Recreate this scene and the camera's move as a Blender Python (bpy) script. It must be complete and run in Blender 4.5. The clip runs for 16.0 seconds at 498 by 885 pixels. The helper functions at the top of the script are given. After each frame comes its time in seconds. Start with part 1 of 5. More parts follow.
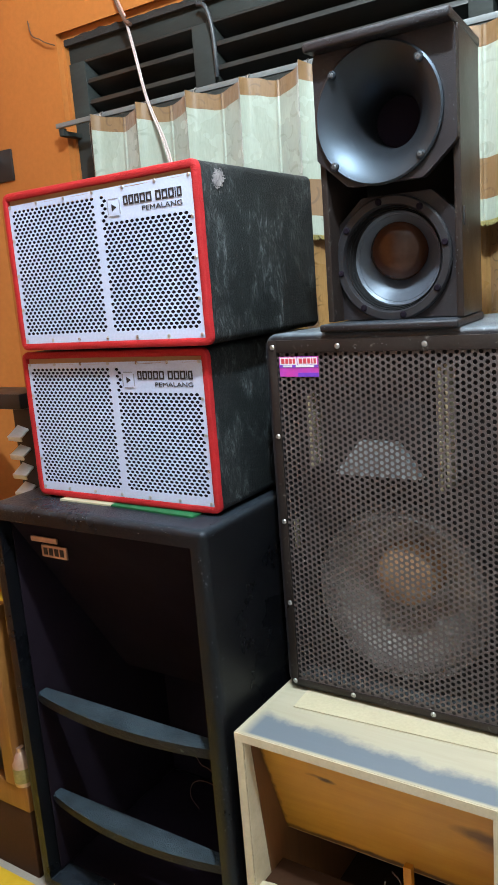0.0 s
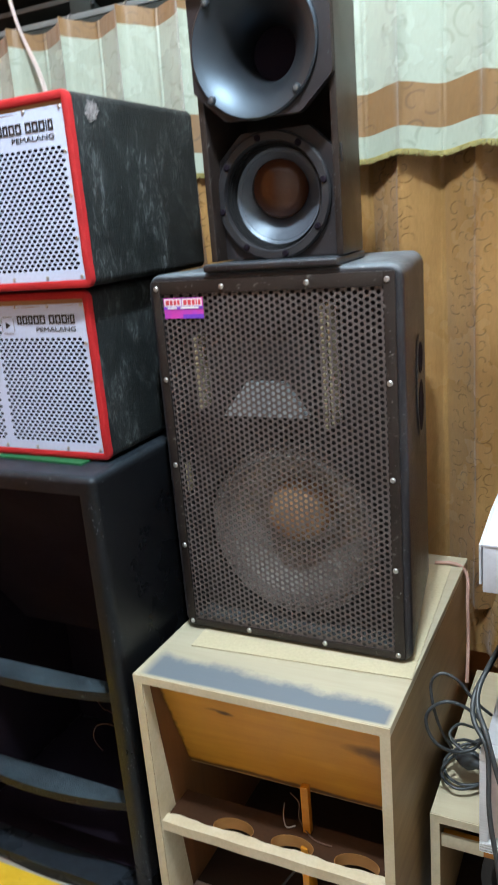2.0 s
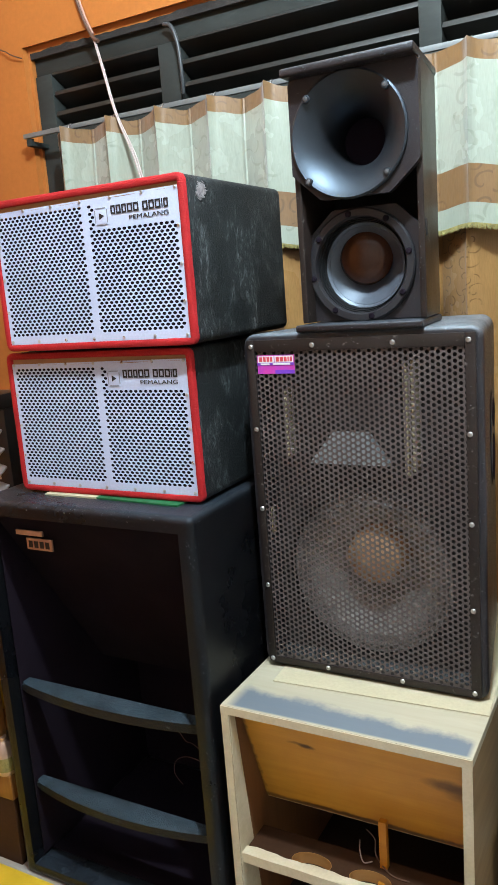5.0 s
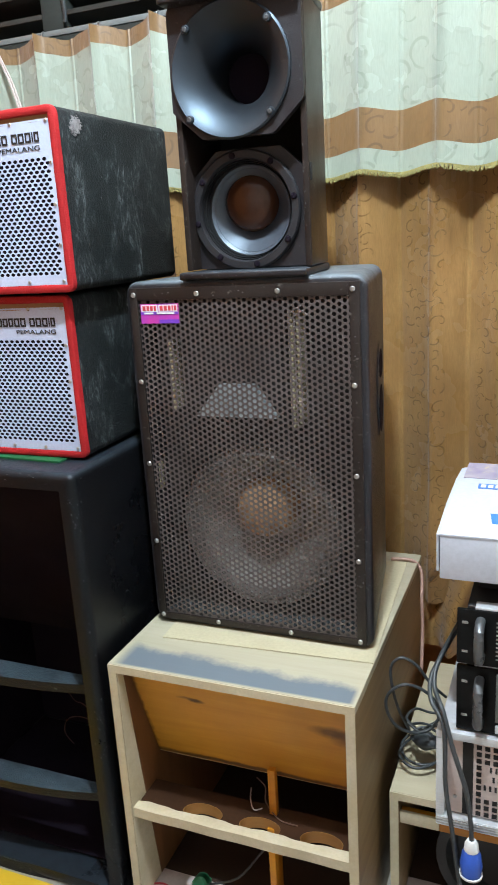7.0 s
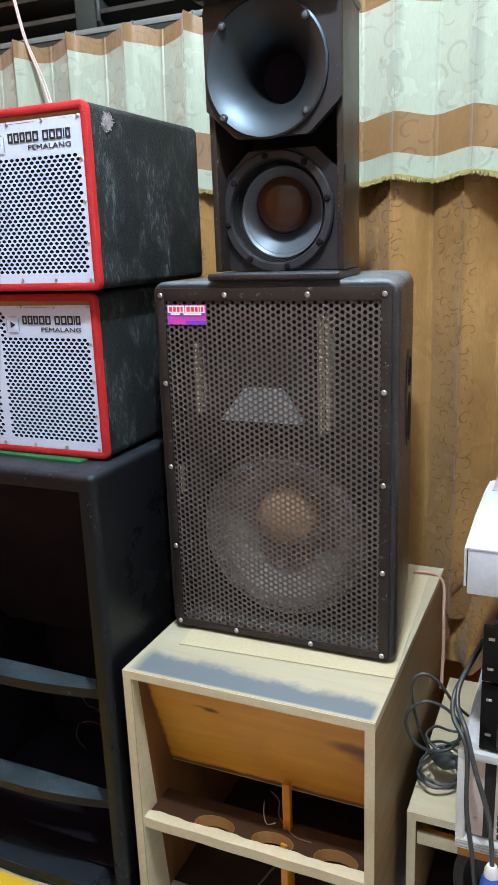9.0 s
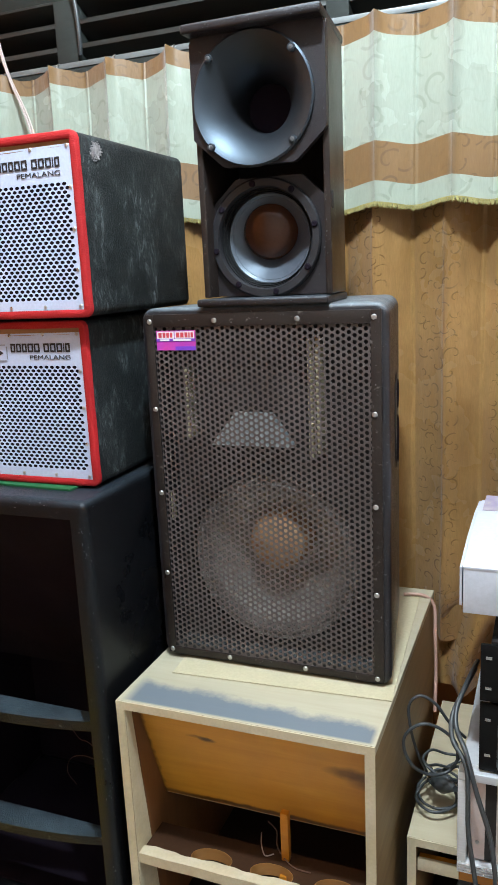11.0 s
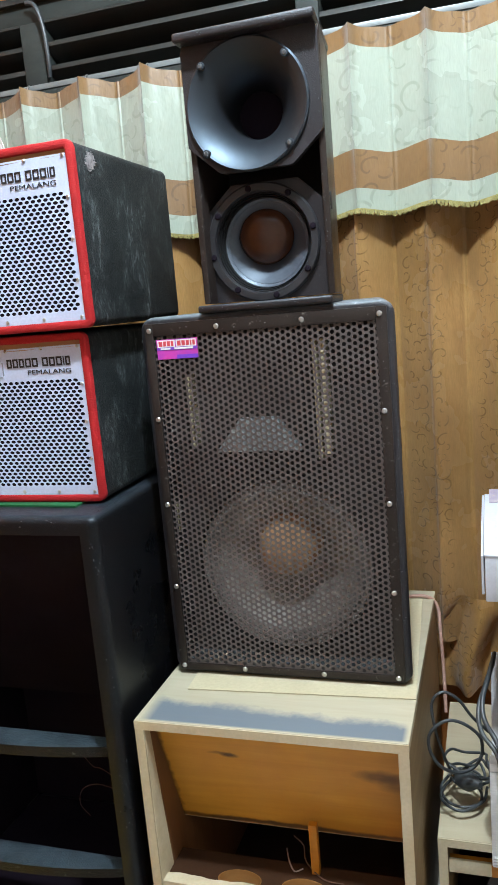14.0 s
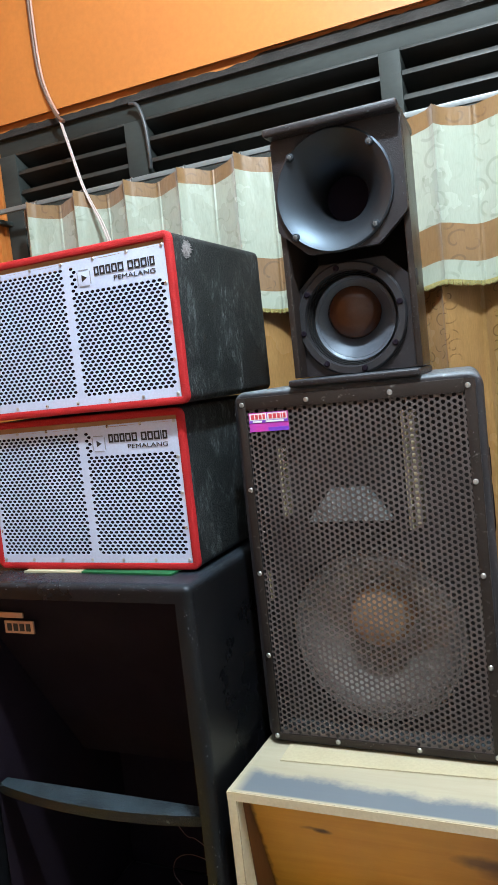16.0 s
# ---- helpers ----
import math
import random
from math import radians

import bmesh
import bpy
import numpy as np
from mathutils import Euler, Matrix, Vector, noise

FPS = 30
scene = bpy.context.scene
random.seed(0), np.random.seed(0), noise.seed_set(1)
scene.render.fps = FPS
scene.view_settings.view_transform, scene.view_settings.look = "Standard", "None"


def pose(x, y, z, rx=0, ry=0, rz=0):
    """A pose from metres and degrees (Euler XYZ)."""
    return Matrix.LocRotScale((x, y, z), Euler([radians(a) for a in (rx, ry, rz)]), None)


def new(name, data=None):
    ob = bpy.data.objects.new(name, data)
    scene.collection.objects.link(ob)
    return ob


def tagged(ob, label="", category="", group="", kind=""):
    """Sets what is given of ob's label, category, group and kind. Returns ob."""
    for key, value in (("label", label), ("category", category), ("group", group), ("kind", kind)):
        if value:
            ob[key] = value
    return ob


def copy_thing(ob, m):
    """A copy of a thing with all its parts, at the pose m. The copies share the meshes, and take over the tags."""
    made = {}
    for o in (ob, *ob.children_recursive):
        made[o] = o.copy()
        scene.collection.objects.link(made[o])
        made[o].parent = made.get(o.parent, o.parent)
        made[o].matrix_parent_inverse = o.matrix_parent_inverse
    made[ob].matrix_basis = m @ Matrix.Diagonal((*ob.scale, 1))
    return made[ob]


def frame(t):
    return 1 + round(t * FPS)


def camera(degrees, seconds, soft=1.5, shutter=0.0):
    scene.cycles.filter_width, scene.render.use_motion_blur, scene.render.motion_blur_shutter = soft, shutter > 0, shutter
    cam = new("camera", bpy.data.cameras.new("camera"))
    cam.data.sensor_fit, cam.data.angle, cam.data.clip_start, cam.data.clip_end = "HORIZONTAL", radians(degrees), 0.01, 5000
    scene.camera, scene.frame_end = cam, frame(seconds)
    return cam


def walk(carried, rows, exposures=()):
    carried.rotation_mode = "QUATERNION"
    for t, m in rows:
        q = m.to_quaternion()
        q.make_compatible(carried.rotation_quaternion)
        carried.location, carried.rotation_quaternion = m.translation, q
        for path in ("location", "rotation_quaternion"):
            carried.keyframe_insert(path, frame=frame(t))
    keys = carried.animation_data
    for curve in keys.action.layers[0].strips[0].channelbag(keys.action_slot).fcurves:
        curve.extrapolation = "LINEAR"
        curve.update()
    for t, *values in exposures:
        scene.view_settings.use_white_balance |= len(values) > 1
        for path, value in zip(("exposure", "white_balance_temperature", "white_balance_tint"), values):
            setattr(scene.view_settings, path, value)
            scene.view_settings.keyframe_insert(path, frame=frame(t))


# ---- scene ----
cam = camera(35.9, 16.0, soft=1.1, shutter=0.5)
METRES, EYE, TILT, LEAN, TURN = 0.715, 1.43, 0.0, 0.0, 33.7
ROWS = [
    (0.0, 0.0, 0.0, 0.0, -0.9, -11.53, 4.4),
    (0.5, 0.0114, 0.0067, 0.0028, -0.17, -12.61, 4.89),
    (1.0, 0.0428, 0.0276, -0.0115, 0.52, -15.39, 4.43),
    (1.5, 0.0921, 0.032, -0.0234, -1.37, -17.53, 3.67),
    (2.0, 0.0455, -0.0037, -0.0166, -8.14, -16.02, 4.63),
    (2.5, -0.0694, -0.0572, 0.0082, -9.4, -12.73, 5.11),
    (3.0, -0.1277, -0.1108, 0.0097, -6.54, -10.9, 5.31),
    (5.5, -0.122, -0.1609, -0.0102, -5.66, -11.47, 4.14),
    (6.0, -0.1021, -0.1338, -0.0163, -6.83, -12.54, 3.64),
    (6.5, -0.066, -0.1226, -0.0087, -9.5, -14.12, 3.71),
    (7.0, -0.0398, -0.1145, -0.0223, -11.87, -15.16, 3.34),
    (7.5, -0.0511, -0.0996, -0.0268, -12.58, -14.86, 2.23),
    (8.0, -0.0464, -0.0781, -0.0383, -10.82, -14.98, 1.4),
    (10.5, -0.072, -0.0671, -0.0327, -10.42, -13.31, 2.47),
    (11.0, -0.0986, -0.0692, -0.0485, -12.32, -12.43, 2.61),
    (11.5, -0.1703, -0.0517, -0.0743, -14.71, -11.61, 3.75),
    (12.0, -0.1914, -0.0432, -0.1031, -17.62, -10.67, 4.45),
    (12.5, -0.2193, -0.0611, -0.1141, -17.91, -10.08, 4.03),
    (13.0, -0.2387, -0.0481, -0.1068, -17.01, -10.1, 4.13),
    (13.5, -0.238, -0.0252, -0.1057, -16.95, -10.24, 4.59),
    (14.0, -0.2544, -0.0264, -0.1098, -16.71, -10.39, 4.89),
    (14.5, -0.2526, -0.0412, -0.0857, -14.97, -8.88, 5.57),
    (15.0, -0.2748, -0.0734, -0.0685, -11.73, -6.53, 6.25),
    (15.5, -0.2659, -0.0873, -0.0652, -9.94, -5.38, 6.26),
    (16.0, -0.2517, -0.0729, -0.0744, -9.76, -5.27, 6.19),
]
walk(cam, [(t, pose(0, 0, EYE, TILT, LEAN, TURN) @ pose(METRES * x, METRES * y, METRES * z, 90 + pitch, roll, yaw)) for t, x, y, z, yaw, pitch, roll in ROWS])

# ---------- world and light: night outside, one lamp under the ceiling ----------
world = bpy.data.worlds.new("night")
scene.world = world
world.use_nodes = True
world.node_tree.nodes["Background"].inputs[0].default_value = (0.01, 0.012, 0.02, 1)
world.node_tree.nodes["Background"].inputs[1].default_value = 0.05
scene.view_settings.exposure = 0.0
LAMP = (-0.24, 0.56, 2.84)
bulb = bpy.data.lights.new("ceiling_bulb", "POINT")
bulb.energy, bulb.shadow_soft_size, bulb.color = 230, 0.045, (0.78, 0.93, 1.03)
new("ceiling_bulb_light", bulb).location = LAMP


# ---------- materials ----------
def nodes_of(name):
    m = bpy.data.materials.new(name)
    m.use_nodes = True
    t = m.node_tree
    return m, t, t.nodes["Principled BSDF"]


def coords(t, scale=(1, 1, 1)):
    """Object coordinates in metres, shifted by chance from thing to thing."""
    tc, info = t.nodes.new("ShaderNodeTexCoord"), t.nodes.new("ShaderNodeObjectInfo")
    mul, add = t.nodes.new("ShaderNodeMath"), t.nodes.new("ShaderNodeVectorMath")
    mul.operation, mul.inputs[1].default_value = "MULTIPLY", 7.0
    t.links.new(info.outputs["Random"], mul.inputs[0])
    t.links.new(tc.outputs["Object"], add.inputs[0])
    t.links.new(mul.outputs[0], add.inputs[1])
    mp = t.nodes.new("ShaderNodeMapping")
    mp.inputs["Scale"].default_value = scale
    t.links.new(add.outputs[0], mp.inputs["Vector"])
    return mp.outputs[0]


def noise_of(t, vec, scale, detail=4, rough=0.6, distortion=0.0):
    n = t.nodes.new("ShaderNodeTexNoise")
    n.inputs["Scale"].default_value, n.inputs["Detail"].default_value = scale, detail
    n.inputs["Roughness"].default_value, n.inputs["Distortion"].default_value = rough, distortion
    t.links.new(vec, n.inputs["Vector"])
    return n.outputs["Fac"]


def ramp(t, fac, lo, hi, a=0.0, b=1.0):
    r = t.nodes.new("ShaderNodeMapRange")
    for k, v in zip(("From Min", "From Max", "To Min", "To Max"), (lo, hi, a, b)):
        r.inputs[k].default_value = v
    t.links.new(fac, r.inputs["Value"])
    return r.outputs[0]


def mixed(t, fac, a, b):
    m = t.nodes.new("ShaderNodeMix")
    m.data_type = "RGBA"
    t.links.new(fac, m.inputs["Factor"])
    for sock, v in ((m.inputs["A"], a), (m.inputs["B"], b)):
        if isinstance(v, tuple):
            sock.default_value = (*v, 1)
        else:
            t.links.new(v, sock)
    return m.outputs["Result"]


def bumped(t, bsdf, height, strength, distance):
    b = t.nodes.new("ShaderNodeBump")
    b.inputs["Strength"].default_value, b.inputs["Distance"].default_value = strength, distance
    t.links.new(height, b.inputs["Height"])
    t.links.new(b.outputs[0], bsdf.inputs["Normal"])


def surface(name, base, other, rough=0.5, metal=0.0, big=4.0, fine=120.0, bump=0.2, depth=0.001, spots=None, spot_lo=0.62,
            spot_hi=0.72, spot_scale=9.0, stretch=(1, 1, 1), spec=0.5, rough_var=0.1, coat=0.0, sheen=0.0, dust_sheen=0.0, gloss_tint=None, dust_sheen_tint=(0.23, 0.27, 0.33)):
    """A surface that varies between two colours at two scales, with fine relief and, if wanted, worn spots and tops
    paled by dust and painted sheen.
    """
    m, t, p = nodes_of(name)
    v = coords(t, stretch)
    n1, n2 = noise_of(t, v, big, 5, 0.6), noise_of(t, v, fine, 3, 0.6)
    c = mixed(t, ramp(t, n1, 0.3, 0.7), base, other)
    if spots:
        n3 = noise_of(t, v, spot_scale, 8, 0.72, 0.4)
        c = mixed(t, ramp(t, n3, spot_lo, spot_hi), c, spots)
    # Upward faces and bevels paled: dust, with bluish lamp sheen painted in.
    if dust_sheen:
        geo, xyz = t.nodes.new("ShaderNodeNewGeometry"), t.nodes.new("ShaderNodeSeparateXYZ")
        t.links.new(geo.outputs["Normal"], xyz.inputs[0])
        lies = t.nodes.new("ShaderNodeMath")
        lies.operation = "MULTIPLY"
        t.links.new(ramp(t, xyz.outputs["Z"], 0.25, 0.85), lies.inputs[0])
        t.links.new(ramp(t, noise_of(t, v, 16.0, 7, 0.7), 0.32, 0.66, 0.25 * dust_sheen, dust_sheen), lies.inputs[1])
        c = mixed(t, lies.outputs[0], c, dust_sheen_tint)
    if gloss_tint:
        p.inputs["Specular Tint"].default_value = (*gloss_tint, 1)
    dark = mixed(t, ramp(t, n2, 0.35, 0.65, 0.0, 0.25), c, tuple(0.6 * x for x in base))
    t.links.new(dark, p.inputs["Base Color"])
    t.links.new(ramp(t, n1, 0.2, 0.8, rough - rough_var, rough + rough_var), p.inputs["Roughness"])
    p.inputs["Metallic"].default_value, p.inputs["Specular IOR Level"].default_value = metal, spec
    p.inputs["Coat Weight"].default_value, p.inputs["Sheen Weight"].default_value = coat, sheen
    if bump:
        bumped(t, p, n2, bump, depth)
    return m


def wood(name, light, dark, rough=0.55, along=(1, 14, 14), knots=0.0):
    m, t, p = nodes_of(name)
    v = coords(t, along)
    g = noise_of(t, v, 3.0, 8, 0.65, 0.6)
    big = noise_of(t, coords(t), 2.2, 3, 0.5)
    c = mixed(t, ramp(t, g, 0.3, 0.72), light, dark)
    c = mixed(t, ramp(t, big, 0.35, 0.75, 0, 0.5), c, tuple(0.72 * x for x in dark))
    t.links.new(c, p.inputs["Base Color"])
    p.inputs["Roughness"].default_value = rough
    bumped(t, p, g, 0.15, 0.001)
    return m


def damask(name, base, motif, other, scale, strength=0.6, rough=0.5, column=0.17, spare=False):
    """Woven satin with curling scroll motifs in upright columns, and soft creases."""
    m, t, p = nodes_of(name)

    def calc(op, a, b=0.0):
        n_ = t.nodes.new("ShaderNodeMath")
        n_.operation = op
        for s_, v_ in zip(n_.inputs, (a, b)):
            if isinstance(v_, float):
                s_.default_value = v_
            else:
                t.links.new(v_, s_)
        return n_.outputs[0]
    v = coords(t)
    xyz, flat, vo = t.nodes.new("ShaderNodeSeparateXYZ"), t.nodes.new("ShaderNodeCombineXYZ"), t.nodes.new("ShaderNodeTexVoronoi")
    t.links.new(v, xyz.inputs[0])
    t.links.new(xyz.outputs["X"], flat.inputs[0])
    t.links.new(xyz.outputs["Z"], flat.inputs[1])
    vo.voronoi_dimensions, vo.inputs["Scale"].default_value, vo.inputs["Randomness"].default_value = "2D", scale, 0.75
    t.links.new(flat.outputs[0], vo.inputs["Vector"])
    off, loc, hue = t.nodes.new("ShaderNodeVectorMath"), t.nodes.new("ShaderNodeSeparateXYZ"), t.nodes.new("ShaderNodeSeparateColor")
    off.operation = "SUBTRACT"
    t.links.new(flat.outputs[0], off.inputs[0])
    t.links.new(vo.outputs["Position"], off.inputs[1])
    t.links.new(off.outputs[0], loc.inputs[0])
    t.links.new(vo.outputs["Color"], hue.inputs[0])
    far = calc("SQRT", calc("ADD", calc("MULTIPLY", loc.outputs[0], loc.outputs[0]), calc("MULTIPLY", loc.outputs[1], loc.outputs[1])))
    hand = calc("SUBTRACT", calc("MULTIPLY", calc("ROUND", hue.outputs[1]), 2.0), 1.0)
    petals = calc("ADD", 1.0, calc("MULTIPLY", calc("GREATER_THAN", hue.outputs[2], 0.75), 2.0))
    turn = calc("MULTIPLY", calc("ADD", calc("MULTIPLY", calc("ARCTAN2", loc.outputs[0], loc.outputs[1]), hand), calc("MULTIPLY", hue.outputs[0], 6.283)), petals)
    curl = calc("SINE", calc("ADD", turn, calc("MULTIPLY", far, 7.6 * scale)))
    line = calc("MULTIPLY", ramp(t, curl, 0.86, 0.97), ramp(t, far, 0.72 / scale, 0.58 / scale))
    broken = ramp(t, noise_of(t, v, scale * 1.4, 2), 0.38, 0.46, 0.0, strength)
    stripe = calc("SINE", calc("MULTIPLY", xyz.outputs["X"], 2 * math.pi / column))
    once = calc("MULTIPLY", calc("MULTIPLY", line, broken), ramp(t, stripe, -0.45, -0.05, 0.0 if spare else 0.25, 1.0))
    c = mixed(t, ramp(t, noise_of(t, v, 3.5, 4), 0.3, 0.7), base, other)
    weave = noise_of(t, coords(t, (1, 1, 0.12)), 420, 2)
    c = mixed(t, ramp(t, weave, 0.35, 0.65, 0.0, 0.22), c, tuple(0.6 * k for k in other))
    c = mixed(t, once, c, motif)
    t.links.new(c, p.inputs["Base Color"])
    t.links.new(ramp(t, noise_of(t, v, 7, 3), 0.3, 0.7, rough - 0.08, rough + 0.1), p.inputs["Roughness"])
    p.inputs["Sheen Weight"].default_value = 0.3
    bumped(t, p, noise_of(t, coords(t, (1, 1, 0.4)), 11, 4), 0.55, 0.014)
    return m


def worn_carpet():
    """Black carpet, its pile rubbed pale in thin upright hairs and scuffs that come in patches."""
    m, t, p = nodes_of("worn_black_carpet")
    v = coords(t)
    base = mixed(t, ramp(t, noise_of(t, v, 6, 5), 0.3, 0.7), (0.006, 0.0085, 0.0095), (0.014, 0.018, 0.019))
    patch = ramp(t, noise_of(t, coords(t, (1, 1, 0.7)), 11, 4, 0.65, 0.5), 0.46, 0.68)
    hairs = ramp(t, noise_of(t, coords(t, (1, 1, 0.4)), 75, 6, 0.75, 1.2), 0.5, 0.7, 0.05, 1.0)
    both = t.nodes.new("ShaderNodeMath")
    both.operation = "MULTIPLY"
    t.links.new(patch, both.inputs[0])
    t.links.new(hairs, both.inputs[1])
    specks = ramp(t, noise_of(t, v, 160, 3, 0.6), 0.68, 0.74, 0.0, 0.6)
    c = mixed(t, both.outputs[0], base, (0.2, 0.225, 0.235))
    c = mixed(t, specks, c, (0.16, 0.17, 0.175))
    t.links.new(c, p.inputs["Base Color"])
    p.inputs["Roughness"].default_value, p.inputs["Specular IOR Level"].default_value = 0.65, 0.25
    bumped(t, p, noise_of(t, v, 260, 3), 1.0, 0.003)
    return m


def stained_panel(name, stains):
    """Oiled warm plywood with soft-edged dark stains at (x, z) in the thing's own metres, each of size (sx, sz) and strength."""
    m, t, p = nodes_of(name)
    g = noise_of(t, coords(t, (1, 14, 14)), 3.0, 8, 0.65, 0.6)
    c = mixed(t, ramp(t, g, 0.3, 0.72), (0.66, 0.32, 0.035), (0.56, 0.245, 0.02))
    c = mixed(t, ramp(t, noise_of(t, coords(t), 9, 5, 0.6), 0.4, 0.75, 0.0, 0.35), c, (0.42, 0.17, 0.014))
    tc, xyz = t.nodes.new("ShaderNodeTexCoord"), t.nodes.new("ShaderNodeVectorMath")
    wob, off = t.nodes.new("ShaderNodeTexNoise"), t.nodes.new("ShaderNodeVectorMath")
    wob.inputs["Scale"].default_value, wob.inputs["Detail"].default_value = 45, 4
    t.links.new(tc.outputs["Object"], wob.inputs["Vector"])
    off.operation, off.inputs[1].default_value = "MULTIPLY_ADD", (0.02, 0.02, 0.012)
    t.links.new(wob.outputs["Color"], off.inputs[0])
    t.links.new(tc.outputs["Object"], off.inputs[2])
    xyz.operation, xyz.inputs[1].default_value = "SUBTRACT", (0.01, 0.01, 0.006)
    t.links.new(off.outputs[0], xyz.inputs[0])
    for x, z, sx, sz, k in stains:
        sub_, mul_, len_ = (t.nodes.new("ShaderNodeVectorMath") for _ in range(3))
        sub_.operation, sub_.inputs[1].default_value = "SUBTRACT", (x, 0, z)
        mul_.operation, mul_.inputs[1].default_value = "MULTIPLY", (1 / sx, 0, 1 / sz)
        len_.operation = "LENGTH"
        t.links.new(xyz.outputs[0], sub_.inputs[0])
        t.links.new(sub_.outputs[0], mul_.inputs[0])
        t.links.new(mul_.outputs[0], len_.inputs[0])
        c = mixed(t, ramp(t, len_.outputs["Value"], 1.0, 0.35, 0.0, k), c, (0.07, 0.026, 0.008))
    t.links.new(c, p.inputs["Base Color"])
    p.inputs["Roughness"].default_value = 0.42
    bumped(t, p, g, 0.15, 0.001)
    return m


ORANGE = surface("orange_wall_paint", (0.48, 0.165, 0.034), (0.41, 0.135, 0.027), 0.5, big=1.6, fine=60, bump=0.12, depth=0.002)
PLASTER_EDGE = surface("broken_plaster", (0.03, 0.025, 0.022), (0.012, 0.011, 0.01), 0.9, big=12, fine=90, bump=0.6, depth=0.004)
BUFF = surface("buff_bounce_wall", (0.66, 0.62, 0.57), (0.6, 0.56, 0.51), 0.6, big=1.6)
CEILING = surface("white_ceiling_paint", (0.82, 0.82, 0.81), (0.76, 0.76, 0.75), 0.8, big=1.5)
FLOOR_TILE = surface("grey_brown_floor_tile", (0.36, 0.33, 0.29), (0.29, 0.265, 0.23), 0.35, big=3, fine=200, bump=0.03)
YELLOW = surface("yellow_plastic_mat", (0.72, 0.47, 0.03), (0.62, 0.38, 0.025), 0.42, big=5, fine=14, bump=0.5, depth=0.012, spots=(0.45, 0.3, 0.06), spot_lo=0.66, spot_hi=0.74)
FRAME_DARK = surface("black_stained_slat", (0.014, 0.015, 0.014), (0.024, 0.025, 0.023), 0.45, big=6, fine=50, bump=0.2, spots=(0.1, 0.1, 0.09), spot_lo=0.68, spot_hi=0.74, spot_scale=14, stretch=(0.4, 2, 2))
FRAME_GREY = surface("dark_grey_window_paint", (0.024, 0.028, 0.026), (0.038, 0.043, 0.04), 0.6, spec=0.2, big=6, fine=50, bump=0.2, spots=(0.2, 0.19, 0.16), spot_lo=0.69, spot_hi=0.72, spot_scale=18, stretch=(0.5, 2, 2))
BLACK_TEX = surface("black_textured_paint", (0.016, 0.0145, 0.017), (0.028, 0.025, 0.028), 0.36, big=7, fine=480, bump=0.7, depth=0.0013, spec=0.5, spots=(0.14, 0.135, 0.145), spot_lo=0.61, spot_hi=0.67, spot_scale=120, dust_sheen_tint=(0.24, 0.29, 0.33), dust_sheen=0.75, gloss_tint=(0.9, 0.95, 1.0))
BLACK_SUB = surface("black_rubbery_paint", (0.0035, 0.0038, 0.005), (0.007, 0.0075, 0.009), 0.3, big=5, fine=360, bump=0.45, depth=0.0018, spec=0.3, spots=(0.03, 0.035, 0.042), spot_lo=0.62, spot_hi=0.66, spot_scale=150, dust_sheen_tint=(0.05, 0.068, 0.088), dust_sheen=0.45, gloss_tint=(0.85, 0.92, 1.0))
BLACK_WORN = worn_carpet()
GRILLE_BLACK = surface("dusty_black_steel", (0.064, 0.05, 0.047), (0.112, 0.09, 0.085), 0.4, 0.0, big=9, fine=300, bump=0.35, spots=(0.34, 0.31, 0.29), spot_lo=0.63, spot_hi=0.75, spot_scale=34)
FRAME_BROWN = surface("dark_brown_edge_strip", (0.017, 0.012, 0.0105), (0.03, 0.022, 0.019), 0.36, spec=0.3, big=8, fine=260, bump=0.3, spots=(0.17, 0.155, 0.145), spot_lo=0.6, spot_hi=0.7, spot_scale=52)
RED = surface("red_felt_trim", (0.5, 0.004, 0.008), (0.38, 0.003, 0.006), 0.7, big=14, fine=380, bump=0.9, depth=0.003, spots=(0.2, 0.004, 0.006), spot_lo=0.64, spot_hi=0.74, spot_scale=34)
WHITE_STEEL = surface("pale_silver_steel", (0.56, 0.62, 0.8), (0.5, 0.56, 0.74), 0.45, 0.0, big=5, fine=200, bump=0.05)
STEEL = surface("bright_steel", (0.6, 0.6, 0.6), (0.45, 0.45, 0.45), 0.3, 0.9, big=30)
ALU = surface("brushed_aluminium", (0.8, 0.82, 0.85), (0.7, 0.72, 0.75), 0.36, 0.45, big=8, fine=150, bump=0.05, stretch=(0.2, 3, 3))
INK = surface("black_ink", (0.012, 0.012, 0.014), (0.02, 0.02, 0.022), 0.5, big=30, bump=0)
DARK_INSIDE = surface("dark_inside", (0.008, 0.0065, 0.006), (0.013, 0.0105, 0.009), 0.8, big=6, fine=150)
# Near-black for the shade of recesses, put in as colour.
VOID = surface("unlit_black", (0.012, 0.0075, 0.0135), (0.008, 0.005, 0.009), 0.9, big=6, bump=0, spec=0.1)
INSIDE_BROWN = surface("shaded_inner_board", (0.03, 0.013, 0.006), (0.045, 0.02, 0.009), 0.8, big=5, fine=120)
PLY = wood("raw_pale_plywood", (0.5, 0.44, 0.31), (0.43, 0.36, 0.24))
PLY_END = surface("plywood_edge", (0.6, 0.53, 0.38), (0.5, 0.42, 0.27), 0.6, big=14, fine=160, bump=0.3, spots=(0.32, 0.22, 0.1), spot_lo=0.7, spot_hi=0.76, spot_scale=40)
PLY_WARM = wood("oiled_warm_plywood", (0.6, 0.245, 0.011), (0.46, 0.16, 0.006), 0.4)
PORT_WOOD = wood("bare_port_wood", (0.4, 0.19, 0.045), (0.3, 0.13, 0.028), 0.55)
